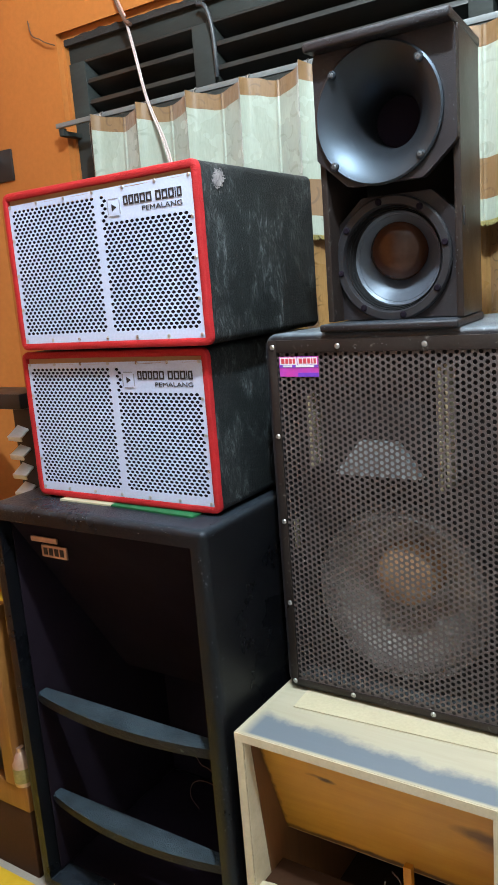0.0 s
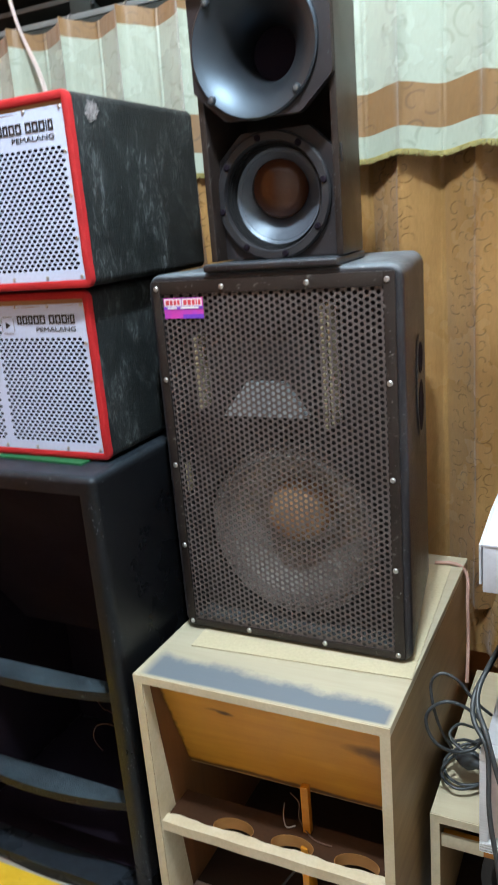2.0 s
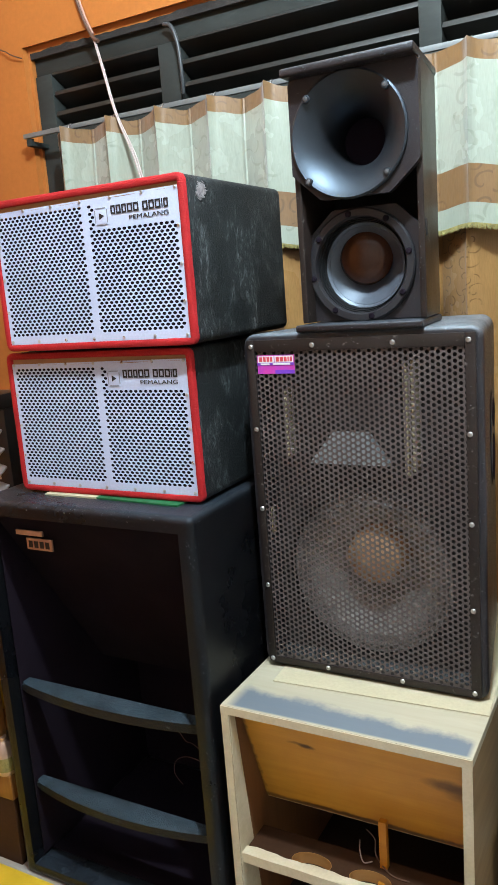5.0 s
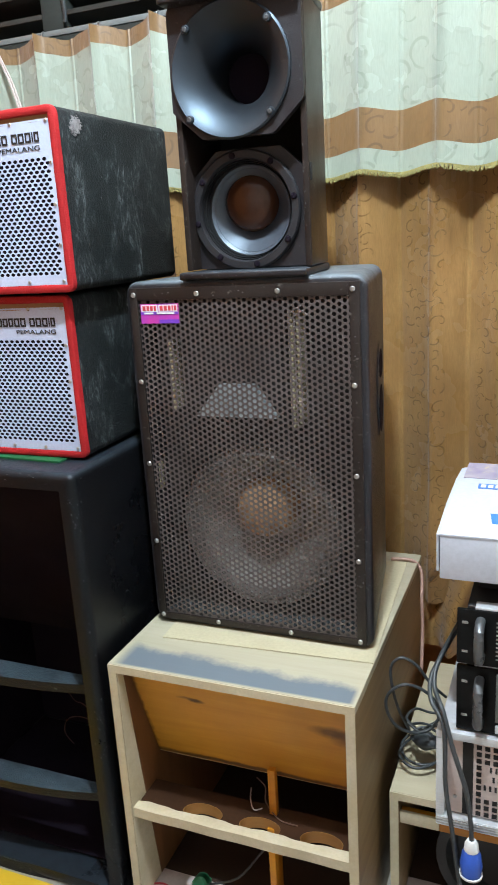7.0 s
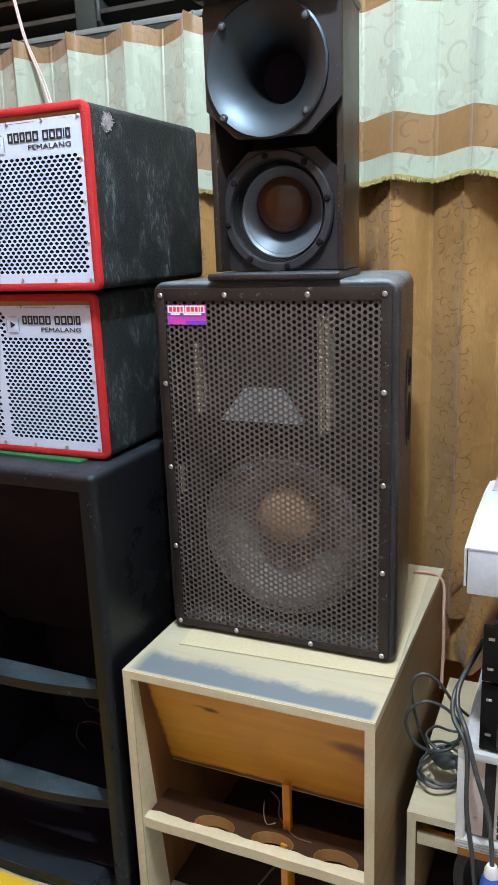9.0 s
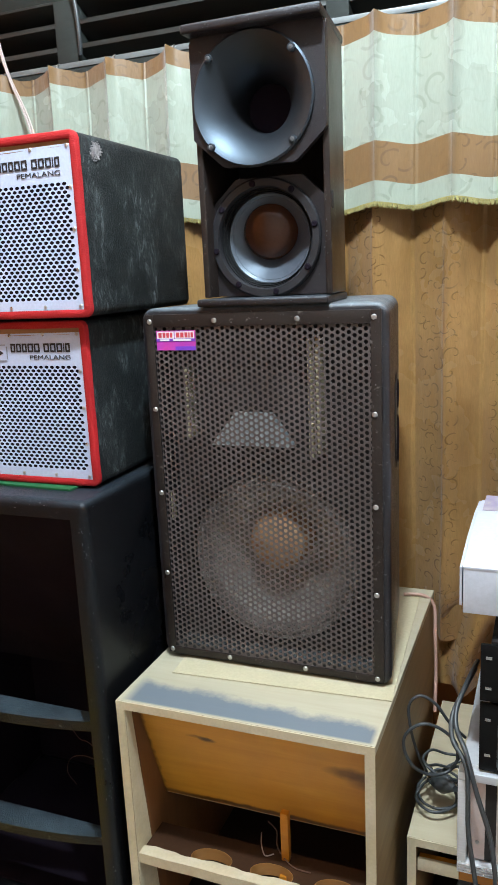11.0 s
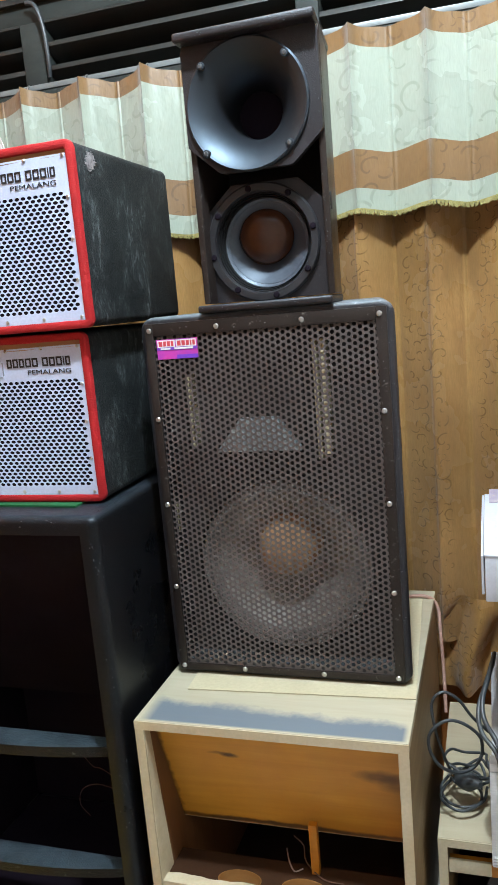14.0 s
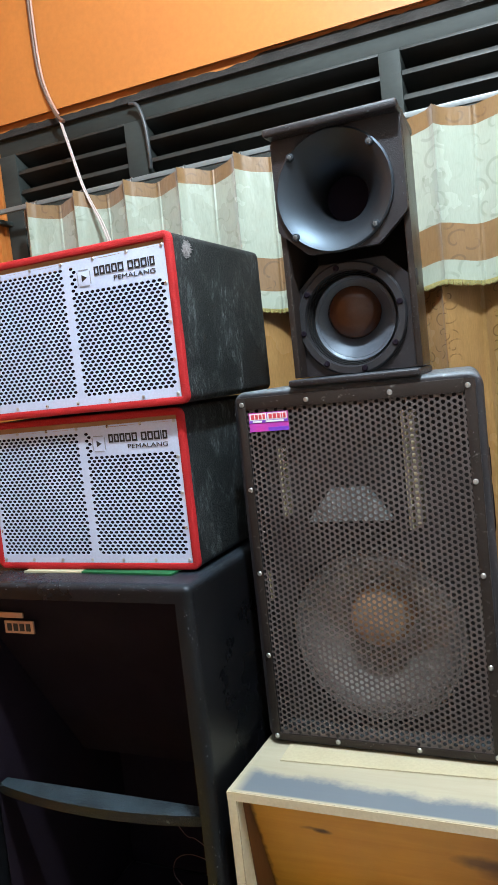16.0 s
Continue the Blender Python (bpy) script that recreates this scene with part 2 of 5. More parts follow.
PLY_SHADED = wood("shaded_lining_board", (0.22, 0.095, 0.032), (0.14, 0.058, 0.02), 0.5, along=(14, 14, 1))
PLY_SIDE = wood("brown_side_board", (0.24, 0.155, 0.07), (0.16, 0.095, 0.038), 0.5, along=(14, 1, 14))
CARD = surface("beige_cardboard", (0.52, 0.46, 0.31), (0.46, 0.4, 0.26), 0.7, big=5, fine=150, bump=0.15)
GREEN_CARD = surface("green_card", (0.01, 0.12, 0.04), (0.008, 0.1, 0.033), 0.55, big=8)
HORN = surface("satin_black_plastic", (0.007, 0.007, 0.008), (0.011, 0.011, 0.012), 0.46, big=8, fine=240, bump=0.12, spots=(0.1, 0.1, 0.1), spot_lo=0.73, spot_hi=0.77, spot_scale=70, spec=0.85, gloss_tint=(0.62, 0.8, 1.0))
CONE = surface("black_paper_cone", (0.06, 0.068, 0.085), (0.075, 0.085, 0.105), 0.42, big=10, fine=200, bump=0.1, spec=1.0, gloss_tint=(0.72, 0.86, 1.0))
BOARD_BLACK = surface("fine_textured_black", (0.0135, 0.0105, 0.012), (0.021, 0.017, 0.0185), 0.4, big=9, fine=480, bump=0.6, depth=0.0012, spec=0.45, spots=(0.075, 0.072, 0.08), spot_lo=0.62, spot_hi=0.68, spot_scale=130, dust_sheen=0.25, dust_sheen_tint=(0.14, 0.19, 0.24), gloss_tint=(0.9, 0.95, 1.0))
RED_WIRE = surface("dim_red_wire", (0.05, 0.012, 0.012), (0.035, 0.009, 0.009), 0.5, bump=0)
RIM_BLACK = surface("matt_black_cast_rim", (0.016, 0.0155, 0.018), (0.024, 0.023, 0.026), 0.42, big=12, fine=300, bump=0.5, spec=0.4, spots=(0.1, 0.1, 0.11), spot_lo=0.66, spot_hi=0.72, spot_scale=90)
RUBBER = surface("black_rubber", (0.012, 0.012, 0.013), (0.018, 0.018, 0.019), 0.38, big=12, fine=200)
DUST_BROWN = surface("brown_lacquered_dome", (0.06, 0.019, 0.008), (0.075, 0.025, 0.01), 0.22, rough_var=0.05, big=8, fine=160, bump=0.05)
DUST_TAN = surface("tan_dust_cap", (0.9, 0.58, 0.33), (0.72, 0.42, 0.22), 0.6, big=26, fine=160, spots=(0.4, 0.13, 0.06), spot_lo=0.56, spot_hi=0.64, spot_scale=60)
GREY_CONE = surface("grey_dusty_cone", (0.5, 0.47, 0.44), (0.36, 0.34, 0.32), 0.5, big=7, fine=160)
TWEETER = surface("pale_grey_plastic", (0.42, 0.47, 0.5), (0.3, 0.34, 0.37), 0.4, big=8)
CREAM = damask("cream_curtain_cloth", (0.275, 0.31, 0.25), (0.175, 0.195, 0.15), (0.315, 0.345, 0.285), 15.0, 0.5, 0.25)
TAN = damask("tan_curtain_band", (0.2, 0.105, 0.034), (0.085, 0.042, 0.014), (0.15, 0.078, 0.024), 19.0, 0.6)
GOLD = damask("golden_brown_curtain", (0.66, 0.385, 0.14), (0.16, 0.08, 0.02), (0.47, 0.255, 0.08), 30.0, 0.6, 0.25, spare=True)
FRINGE = surface("yellow_fringe", (0.36, 0.3, 0.1), (0.2, 0.17, 0.05), 0.7, big=60, fine=300, bump=0.8, depth=0.003)
CABLE = surface("black_cable_rubber", (0.04, 0.044, 0.048), (0.055, 0.06, 0.064), 0.4, big=20)
PINK = surface("faded_pink_cable", (0.5, 0.3, 0.24), (0.42, 0.24, 0.19), 0.5, big=12)
WIRE_WHITE = surface("white_wire", (0.5, 0.42, 0.4), (0.42, 0.35, 0.33), 0.5, big=12)
BROWN_WIRE = surface("brown_wire", (0.1, 0.05, 0.035), (0.14, 0.075, 0.05), 0.45, big=12)
BLUE = surface("blue_plastic", (0.03, 0.1, 0.5), (0.025, 0.085, 0.42), 0.35, big=10)
CARTON = surface("white_printed_carton", (0.54, 0.57, 0.64), (0.49, 0.52, 0.59), 0.42, big=4, fine=120, bump=0.05)
PRINT_BLUE = surface("blue_print", (0.05, 0.2, 0.62), (0.045, 0.17, 0.52), 0.45, big=10, bump=0)
PRINT_DARK = surface("violet_print", (0.2, 0.17, 0.32), (0.45, 0.4, 0.42), 0.4, big=30, bump=0, spots=(0.6, 0.5, 0.2), spot_lo=0.58, spot_hi=0.66, spot_scale=50)
PRINT_WHITE = surface("white_print", (0.75, 0.75, 0.75), (0.7, 0.7, 0.7), 0.5, bump=0)
PRINT_YELLOW = surface("yellow_print", (0.6, 0.42, 0.05), (0.5, 0.35, 0.04), 0.5, bump=0)
STICKER_PINK = surface("magenta_sticker_print", (0.62, 0.05, 0.32), (0.3, 0.05, 0.5), 0.4, big=22, bump=0)
STICKER_RED = surface("red_sticker_print", (0.65, 0.06, 0.08), (0.55, 0.05, 0.07), 0.4, bump=0)
STICKER_VIOLET = surface("violet_sticker_print", (0.16, 0.05, 0.5), (0.22, 0.05, 0.45), 0.4, bump=0)
COPPER = surface("copper_badge_metal", (0.62, 0.42, 0.32), (0.5, 0.33, 0.25), 0.35, 0.6, big=20)
CHAIR_WOOD = wood("red_brown_varnished_wood", (0.3, 0.13, 0.035), (0.2, 0.08, 0.02), 0.35, along=(14, 14, 1))
GREEN_PCB = surface("green_terminal", (0.02, 0.2, 0.09), (0.02, 0.14, 0.06), 0.4, big=30)
BRASS = surface("brass", (0.6, 0.42, 0.2), (0.5, 0.34, 0.15), 0.35, 0.8, big=20)
MATT_SKIN = surface("pale_pink_plaster", (0.68, 0.57, 0.54), (0.6, 0.5, 0.47), 0.7, big=6)
# The shelf top's pale blue is dust plus lamplight put into the colour.
SHELF_DUST_SHEEN = surface("dust_and_sheen_blue_black", (0.005, 0.006, 0.008), (0.009, 0.011, 0.014), 0.4, big=9, fine=300, bump=0.9, depth=0.003, spots=(0.1, 0.11, 0.11), spot_lo=0.6, spot_hi=0.66, spot_scale=70, dust_sheen_tint=(0.07, 0.105, 0.13), dust_sheen=0.75, spec=0.25)
GLOSS_BLACK = surface("glossy_black_enamel", (0.006, 0.006, 0.006), (0.009, 0.009, 0.009), 0.2, big=8, bump=0, spec=0.12)
GRIP = surface("grey_grip_metal", (0.16, 0.165, 0.175), (0.11, 0.115, 0.12), 0.3, 0.5, big=20)
CHIP = surface("pale_chipped_paint", (0.2, 0.2, 0.21), (0.11, 0.11, 0.12), 0.6, big=80, bump=0)
# Grey of rubbed paint, lightened bluish to paint glints on the bass cabinet too.
CHIP_GLINT = surface("rubbed_grey_and_glint", (0.1, 0.12, 0.14), (0.05, 0.06, 0.07), 0.45, big=80, bump=0)
SHELF_BROWN = surface("stained_and_shaded_brown", (0.035, 0.014, 0.006), (0.06, 0.024, 0.009), 0.7, big=7, fine=120, spec=0.2)
RAIL_PAINT = surface("grey_rail_paint", (0.17, 0.185, 0.185), (0.13, 0.14, 0.14), 0.4, big=8, bump=0.1)


# ---------- building helpers: all places in metres in the room ----------
BASE = {}


def thing(name, at, label, category, group="", kind=""):
    """An Empty at a thing's base, to which its parts belong."""
    ob = new(name)
    ob.empty_display_size, ob.location = 0.05, at
    BASE[ob.name] = Vector(at)
    return tagged(ob, label, category, group, kind)


def mesh_of(bm, name, material, smooth=35):
    me = bpy.data.meshes.new(name)
    bmesh.ops.recalc_face_normals(bm, faces=bm.faces)
    bm.to_mesh(me)
    bm.free()
    me.materials.append(material)
    if smooth:
        me.polygons.foreach_set("use_smooth", [True] * len(me.polygons))
        me.set_sharp_from_angle(angle=radians(smooth))
    return me


def part(name, bm, material, parent=None, label="", smooth=35):
    """Links a bmesh as one mesh object, under a thing or a part if one is given."""
    at = BASE[parent.name] if parent else Vector()
    bm.transform(Matrix.Translation(-at))
    ob = new(name, mesh_of(bm, name, material, smooth))
    ob.parent = parent
    BASE[ob.name] = at
    return tagged(ob, label)


def solid(name, bm, material, label, category, group="", kind="", smooth=35):
    """A thing of one mesh, its origin at its base."""
    lo = Vector([min(v.co[i] for v in bm.verts) for i in range(3)])
    hi = Vector([max(v.co[i] for v in bm.verts) for i in range(3)])
    at = Vector(((lo.x + hi.x) / 2, (lo.y + hi.y) / 2, lo.z))
    bm.transform(Matrix.Translation(-at))
    ob = new(name, mesh_of(bm, name, material, smooth))
    ob.location = at
    BASE[ob.name] = at
    return tagged(ob, label, category, group, kind)


def piece(name, me, parent, at, m=Matrix()):
    """One of many alike parts that share a mesh."""
    ob = new(name, me)
    ob.parent = parent
    ob.matrix_basis = Matrix.Translation(Vector(at) - BASE[parent.name]) @ m
    BASE[ob.name] = Vector(at)
    return ob


def box(x0, x1, y0, y1, z0, z1, bevel=0.0, bm=None, seg=2, m=None):
    out = bm or bmesh.new()
    b = bmesh.new()
    bmesh.ops.create_cube(b, size=1.0)
    for v in b.verts:
        v.co = Vector((x0 + (v.co.x + 0.5) * (x1 - x0), y0 + (v.co.y + 0.5) * (y1 - y0), z0 + (v.co.z + 0.5) * (z1 - z0)))
    if bevel:
        bmesh.ops.bevel(b, geom=list(b.edges), offset=bevel, segments=seg, profile=0.6, affect="EDGES")
    return joined(out, b, m)


def joined(out, b, m=None):
    if m is not None:
        b.transform(m)
    me = bpy.data.meshes.new("tmp")
    b.to_mesh(me)
    b.free()
    out.from_mesh(me)
    bpy.data.meshes.remove(me)
    return out


def open_box(x0, x1, y0, y1, z0, z1, wall, depth, bevel, seg=3):
    """A rounded cabinet, hollow and open towards -y."""
    bm = box(x0, x1, y0, y1, z0, z1, bevel, seg=seg)
    front = min(bm.faces, key=lambda f: f.calc_center_median().y - f.calc_area())
    front = max((f for f in bm.faces if f.normal.y < -0.99), key=lambda f: f.calc_area())
    bmesh.ops.inset_region(bm, faces=[front], thickness=wall - bevel, depth=0)
    ret = bmesh.ops.extrude_discrete_faces(bm, faces=[front])
    for v in ret["faces"][0].verts:
        v.co.y += depth
    return bm


def round_open_box(x0, x1, y0, y1, z0, z1, wall, depth, radius, bevel):
    """A cabinet with rounded corners, hollow and open towards -y."""
    bm = bmesh.new()

    def ring(inset, y):
        r = max(radius - inset, 0.003)
        pts = []
        for cx, cz, a0 in ((x1 - inset - r, z1 - inset - r, 0), (x0 + inset + r, z1 - inset - r, 90), (x0 + inset + r, z0 + inset + r, 180), (x1 - inset - r, z0 + inset + r, 270)):
            for k in range(7):
                a = radians(a0 + 15 * k)
                pts.append(bm.verts.new((cx + r * math.cos(a), y, cz + r * math.sin(a))))
        return pts
    rings = [ring(0.006, y1), ring(0, y1 - 0.006)] + [ring(bevel * (1 - math.cos(radians(a))), y0 + bevel * (1 - math.sin(radians(a)))) for a in (0, 22, 45, 68, 90)] + [ring(wall, y0), ring(wall, y0 + depth)]
    for p, q in zip(rings, rings[1:]):
        for k in range(len(p)):
            n = (k + 1) % len(p)
            bm.faces.new((p[k], p[n], q[n], q[k]))
    bm.faces.new(rings[0]), bm.faces.new(rings[-1])
    return bm


def edge_chips(runs, seed, most=0.0022):
    """Small flat flecks along edges: runs of (start, end, count, spread, outward)."""
    random.seed(seed)
    bm = bmesh.new()
    for a, b, count, spread, out in runs:
        a, b, out = Vector(a), Vector(b), Vector(out).normalized()
        along = (b - a).normalized()
        side = out.cross(along)
        for _ in range(count):
            u = random.random()
            if noise.noise((u * 9 + seed, count * 0.1, 0)) < random.uniform(-0.25, 0.6):
                continue
            c = a.lerp(b, u) + side * random.gauss(0, spread)
            r, n = most * random.uniform(0.2, 0.9) ** 2, 5
            l, w = r * random.uniform(0.8, 2.4), r * random.uniform(0.4, 0.9)
            ring = [c + along * l * math.cos(2 * math.pi * k / n + u) * random.uniform(0.7, 1.2) + side * w * math.sin(2 * math.pi * k / n + u) for k in range(n)]
            lo, hi = [bm.verts.new(p - out * 0.0012) for p in ring], [bm.verts.new(p + out * 0.0003) for p in ring]
            bm.faces.new(hi)
            for k in range(n):
                bm.faces.new((lo[k], lo[(k + 1) % n], hi[(k + 1) % n], hi[k]))
    return bm


def prism(poly, axis, a, b, bm=None):
    """A polygon (in the two other axes, in x y z order) drawn out along an axis from a to b."""
    out = bm or bmesh.new()
    place = {"x": lambda p, d: (d, p[0], p[1]), "y": lambda p, d: (p[0], d, p[1]), "z": lambda p, d: (p[0], p[1], d)}[axis]
    lo, hi = [out.verts.new(place(p, a)) for p in poly], [out.verts.new(place(p, b)) for p in poly]
    out.faces.new(lo), out.faces.new(hi[::-1])
    for i in range(len(poly)):
        j = (i + 1) % len(poly)
        out.faces.new((lo[i], hi[i], hi[j], lo[j]))
    return out


def lathe(profile, at, turn=None, seg=48, bm=None, closed=False):
    """A profile of (radius, height) turned about z, then laid by turn and moved to at."""
    out, b = bm or bmesh.new(), bmesh.new()
    rings = []
    for r, h in profile:
        if r < 1e-6:
            rings.append([b.verts.new((0, 0, h))])
        else:
            rings.append([b.verts.new((r * math.cos(2 * math.pi * i / seg), r * math.sin(2 * math.pi * i / seg), h)) for i in range(seg)])
    pairs = list(zip(rings, rings[1:])) + ([(rings[-1], rings[0])] if closed else [])
    for p, q in pairs:
        for i in range(seg):
            j = (i + 1) % seg
            f = [p[i % len(p)], p[j % len(p)], q[j % len(q)], q[i % len(q)]]
            f = list(dict.fromkeys(f))
            if len(f) > 2:
                b.faces.new(f)
    return joined(out, b, Matrix.Translation(at) @ (turn if turn is not None else Matrix()))


FACING = Matrix.Rotation(radians(90), 4, "X")    # turns +z to -y, towards the room


def tube(points, r, bm=None, seg=8, smooth=4):
    """A round cord through points, rounded between them."""
    out, pts = bm or bmesh.new(), [Vector(p) for p in points]
    fine = []
    for i in range(len(pts) - 1):
        p0, p1, p2, p3 = pts[max(i - 1, 0)], pts[i], pts[i + 1], pts[min(i + 2, len(pts) - 1)]
        for k in range(smooth):
            s = k / smooth
            fine.append(0.5 * (2 * p1 + (p2 - p0) * s + (2 * p0 - 5 * p1 + 4 * p2 - p3) * s * s + (3 * p1 - p0 - 3 * p2 + p3) * s ** 3))
    fine.append(pts[-1])
    rings, up = [], Vector((0.31, 0.2, 0.93))
    for i, p in enumerate(fine):
        d = (fine[min(i + 1, len(fine) - 1)] - fine[max(i - 1, 0)]).normalized()
        a = d.cross(up).normalized()
        c = d.cross(a)
        rings.append([out.verts.new(p + r * (a * math.cos(2 * math.pi * k / seg) + c * math.sin(2 * math.pi * k / seg))) for k in range(seg)])
    for p, q in zip(rings, rings[1:]):
        for k in range(seg):
            out.faces.new((p[k], p[(k + 1) % seg], q[(k + 1) % seg], q[k]))
    out.faces.new(rings[0]), out.faces.new(rings[-1][::-1])
    return out


def perforated(u0, u1, v0, v1, pu, pv, ru, rv, y, thick, upright=False, solid_at=None, sides=8, wave=None):
    """A sheet with staggered holes. u runs along the rows; upright: rows stand upright. Faces -y."""
    verts, faces = [], []

    def add(u, v, d=0.0):
        x, z = (v, u) if upright else (u, v)
        if wave:
            z += wave(x, z)
        verts.append((x, y + d, z))
        return len(verts) - 1

    def quad(a, b, c, d):
        if b - a > 1e-5 and d - c > 1e-5:
            faces.append([add(a, c), add(b, c), add(b, d), add(a, d)])
    rows = int((v1 - v0) / pv)
    m = (v1 - v0 - rows * pv) / 2
    quad(u0, u1, v0, v0 + m), quad(u0, u1, v1 - m, v1)
    cols = int((u1 - u0) / pu - 0.5)
    mu = (u1 - u0 - (cols + 0.5) * pu) / 2
    for i in range(rows):
        c, d = v0 + m + i * pv, v0 + m + (i + 1) * pv
        s = u0 + mu + (pu / 2 if i % 2 else 0)
        quad(u0, s, c, d), quad(s + cols * pu, u1, c, d)
        for k in range(cols):
            a, b = s + k * pu, s + (k + 1) * pu
            uc, vc = (a + b) / 2, (c + d) / 2
            if solid_at and solid_at(vc if upright else uc, uc if upright else vc):
                quad(a, b, c, d)
                continue
            rim, hole, back = [], [], []
            for n in range(sides):
                w = 2 * math.pi * (n + 0.5) / sides
                cu, cv = math.cos(w), math.sin(w)
                hole.append(add(uc + ru * cu, vc + rv * cv))
                back.append(add(uc + ru * cu, vc + rv * cv, thick))
            corner = [add(b, d), add(a, d), add(a, c), add(b, c)]
            q = sides // 4
            for e in range(4):
                st = e * q
                for n in range(st, st + q - 1):
                    faces.append([corner[e], hole[(n + 1) % sides], hole[n]])
                n = st + q - 1
                faces.append([corner[e], corner[(e + 1) % 4], hole[(n + 1) % sides], hole[n]])
            for n in range(sides):
                faces.append([hole[n], hole[(n + 1) % sides], back[(n + 1) % sides], back[n]])
    return verts, faces


def sheet_part(name, data, material, parent, label=""):
    at = BASE[parent.name]
    me = bpy.data.meshes.new(name)
    me.from_pydata([(a - at.x, b - at.y, c - at.z) for a, b, c in data[0]], [], data[1])
    me.materials.append(material)
    me.validate()
    ob = new(name, me)
    ob.parent = parent
    BASE[ob.name] = at
    return tagged(ob, label)


def cloth(x0, x1, z0, z1, y_of, nx, nz, z_edge=None, thick=0.0015):
    """A hanging cloth, y_of(x, z) its folds; z_edge(x) shifts its lower hem."""
    bm = bmesh.new()
    g = []
    for j in range(nz + 1):
        row = []
        for i in range(nx + 1):
            x = x0 + (x1 - x0) * i / nx
            lo = z0 + (z_edge(x) if z_edge else 0)
            z = lo + (z1 - lo) * j / nz
            row.append(bm.verts.new((x, y_of(x, z), z)))
        g.append(row)
    for j in range(nz):
        for i in range(nx):
            bm.faces.new((g[j][i], g[j][i + 1], g[j + 1][i + 1], g[j + 1][i]))
    bmesh.ops.solidify(bm, geom=list(bm.faces), thickness=thick)
    return bm


def words(text, size, at, material, parent, name="lettering", turn=None, squeeze=1.0):
    cu = bpy.data.curves.new("tmp_text", "FONT")
    cu.body, cu.size, cu.extrude = text, size, 0.0003
    tmp = new("tmp_text", cu)
    bpy.context.view_layer.update()
    me = bpy.data.meshes.new_from_object(tmp.evaluated_get(bpy.context.evaluated_depsgraph_get()))
    bpy.data.objects.remove(tmp)
    me.materials.clear()
    me.materials.append(material)
    me.transform(Matrix.Diagonal((squeeze, 1, 1, 1)))
    me.transform(turn if turn is not None else FACING)
    return piece(name, me, parent, at)


def screw_mesh(name, r, material):
    bm = lathe([(0, -0.001), (r, -0.001), (r, 0.0008), (r * 0.75, r * 0.45), (r * 0.3, r * 0.5), (r * 0.28, r * 0.3), (0, r * 0.3)], (0, 0, 0), FACING, 10)
    return mesh_of(bm, name, material)


def panel_with_hole(poly, cx, cz, r, y, thick, seg=64):
    """A flat board of the given outline with a round hole."""
    bm = bmesh.new()
    ring, edge = [], []
    for i in range(seg):
        a = 2 * math.pi * i / seg
        d = Vector((math.cos(a), math.sin(a)))
        ring.append(Vector((cx, cz)) + r * d)
        far = None
        for k in range(len(poly)):
            p, q = Vector(poly[k]) - Vector((cx, cz)), Vector(poly[(k + 1) % len(poly)]) - Vector((cx, cz))
            e = q - p
            den = d.x * e.y - d.y * e.x
            if abs(den) > 1e-9:
                s = (p.x * e.y - p.y * e.x) / den
                u = (p.x * d.y - p.y * d.x) / den
                if s > 0 and -1e-6 <= u <= 1 + 1e-6 and (far is None or s < far):
                    far = s
        edge.append(Vector((cx, cz)) + max(far or r, r + 0.0008) * d)
    vr = [[bm.verts.new((p.x, yy_, p.y)) for p in pts] for pts in (ring, edge) for yy_ in (y, y + thick)]
    for i in range(seg):
        j = (i + 1) % seg
        bm.faces.new((vr[0][i], vr[0][j], vr[2][j], vr[2][i]))
        bm.faces.new((vr[1][i], vr[1][j], vr[3][j], vr[3][i]))
        bm.faces.new((vr[0][i], vr[0][j], vr[1][j], vr[1][i]))
        bm.faces.new((vr[2][i], vr[2][j], vr[3][j], vr[3][i]))
    return bm


# ---------- the room ----------
XL, XR, YB, YW, TOP = -2.16, 1.9, -2.6, 1.86, 3.2
WIN = (-1.80, 0.12, 0.75, 2.185)        # the window's opening: x0, x1, z0, z1
tagged(part("floor", box(XL - 0.15, XR + 0.15, YB - 0.15, YW + 0.2, -0.1, 0.0), FLOOR_TILE), "grey-brown worn floor of the workshop room", "floor", kind="structure")
tagged(part("ceiling", box(XL - 0.15, XR + 0.15, YB - 0.15, YW + 0.2, TOP, TOP + 0.1), CEILING), "plain white painted ceiling", "ceiling", kind="structure")
bm = box(XL - 0.15, WIN[0], YW, YW + 0.15, 0, TOP)
box(WIN[1], XR + 0.15, YW, YW + 0.15, 0, TOP, bm=bm)
box(WIN[0], WIN[1], YW, YW + 0.15, 0, WIN[2], bm=bm)
box(WIN[0], WIN[1], YW, YW + 0.15, WIN[3], TOP, bm=bm)
tagged(part("wall_north", bm, ORANGE, smooth=0), "orange painted wall round a louvred window", "wall", kind="structure")
tagged(part("wall_west", box(XL - 0.15, XL, YB - 0.15, YW, 0, TOP), ORANGE), "orange painted side wall", "wall", kind="structure")
# Out of view: these two walls' pale colour is picked to throw light back.
tagged(part("wall_east", box(XR, XR + 0.15, YB - 0.15, YW, 0, TOP), BUFF), "unseen side wall, buff for bounce light", "wall", kind="structure")
tagged(part("wall_south", box(XL - 0.15, XR + 0.15, YB - 0.15, YB, 0, TOP), BUFF), "unseen wall behind the room, buff for bounce light", "wall", kind="structure")
tagged(part("backdrop", box(-3.2, 1.6, 2.9, 2.95, 0.2, 3.2), DARK_INSIDE), "dark night outside the window", "backdrop", kind="structure")

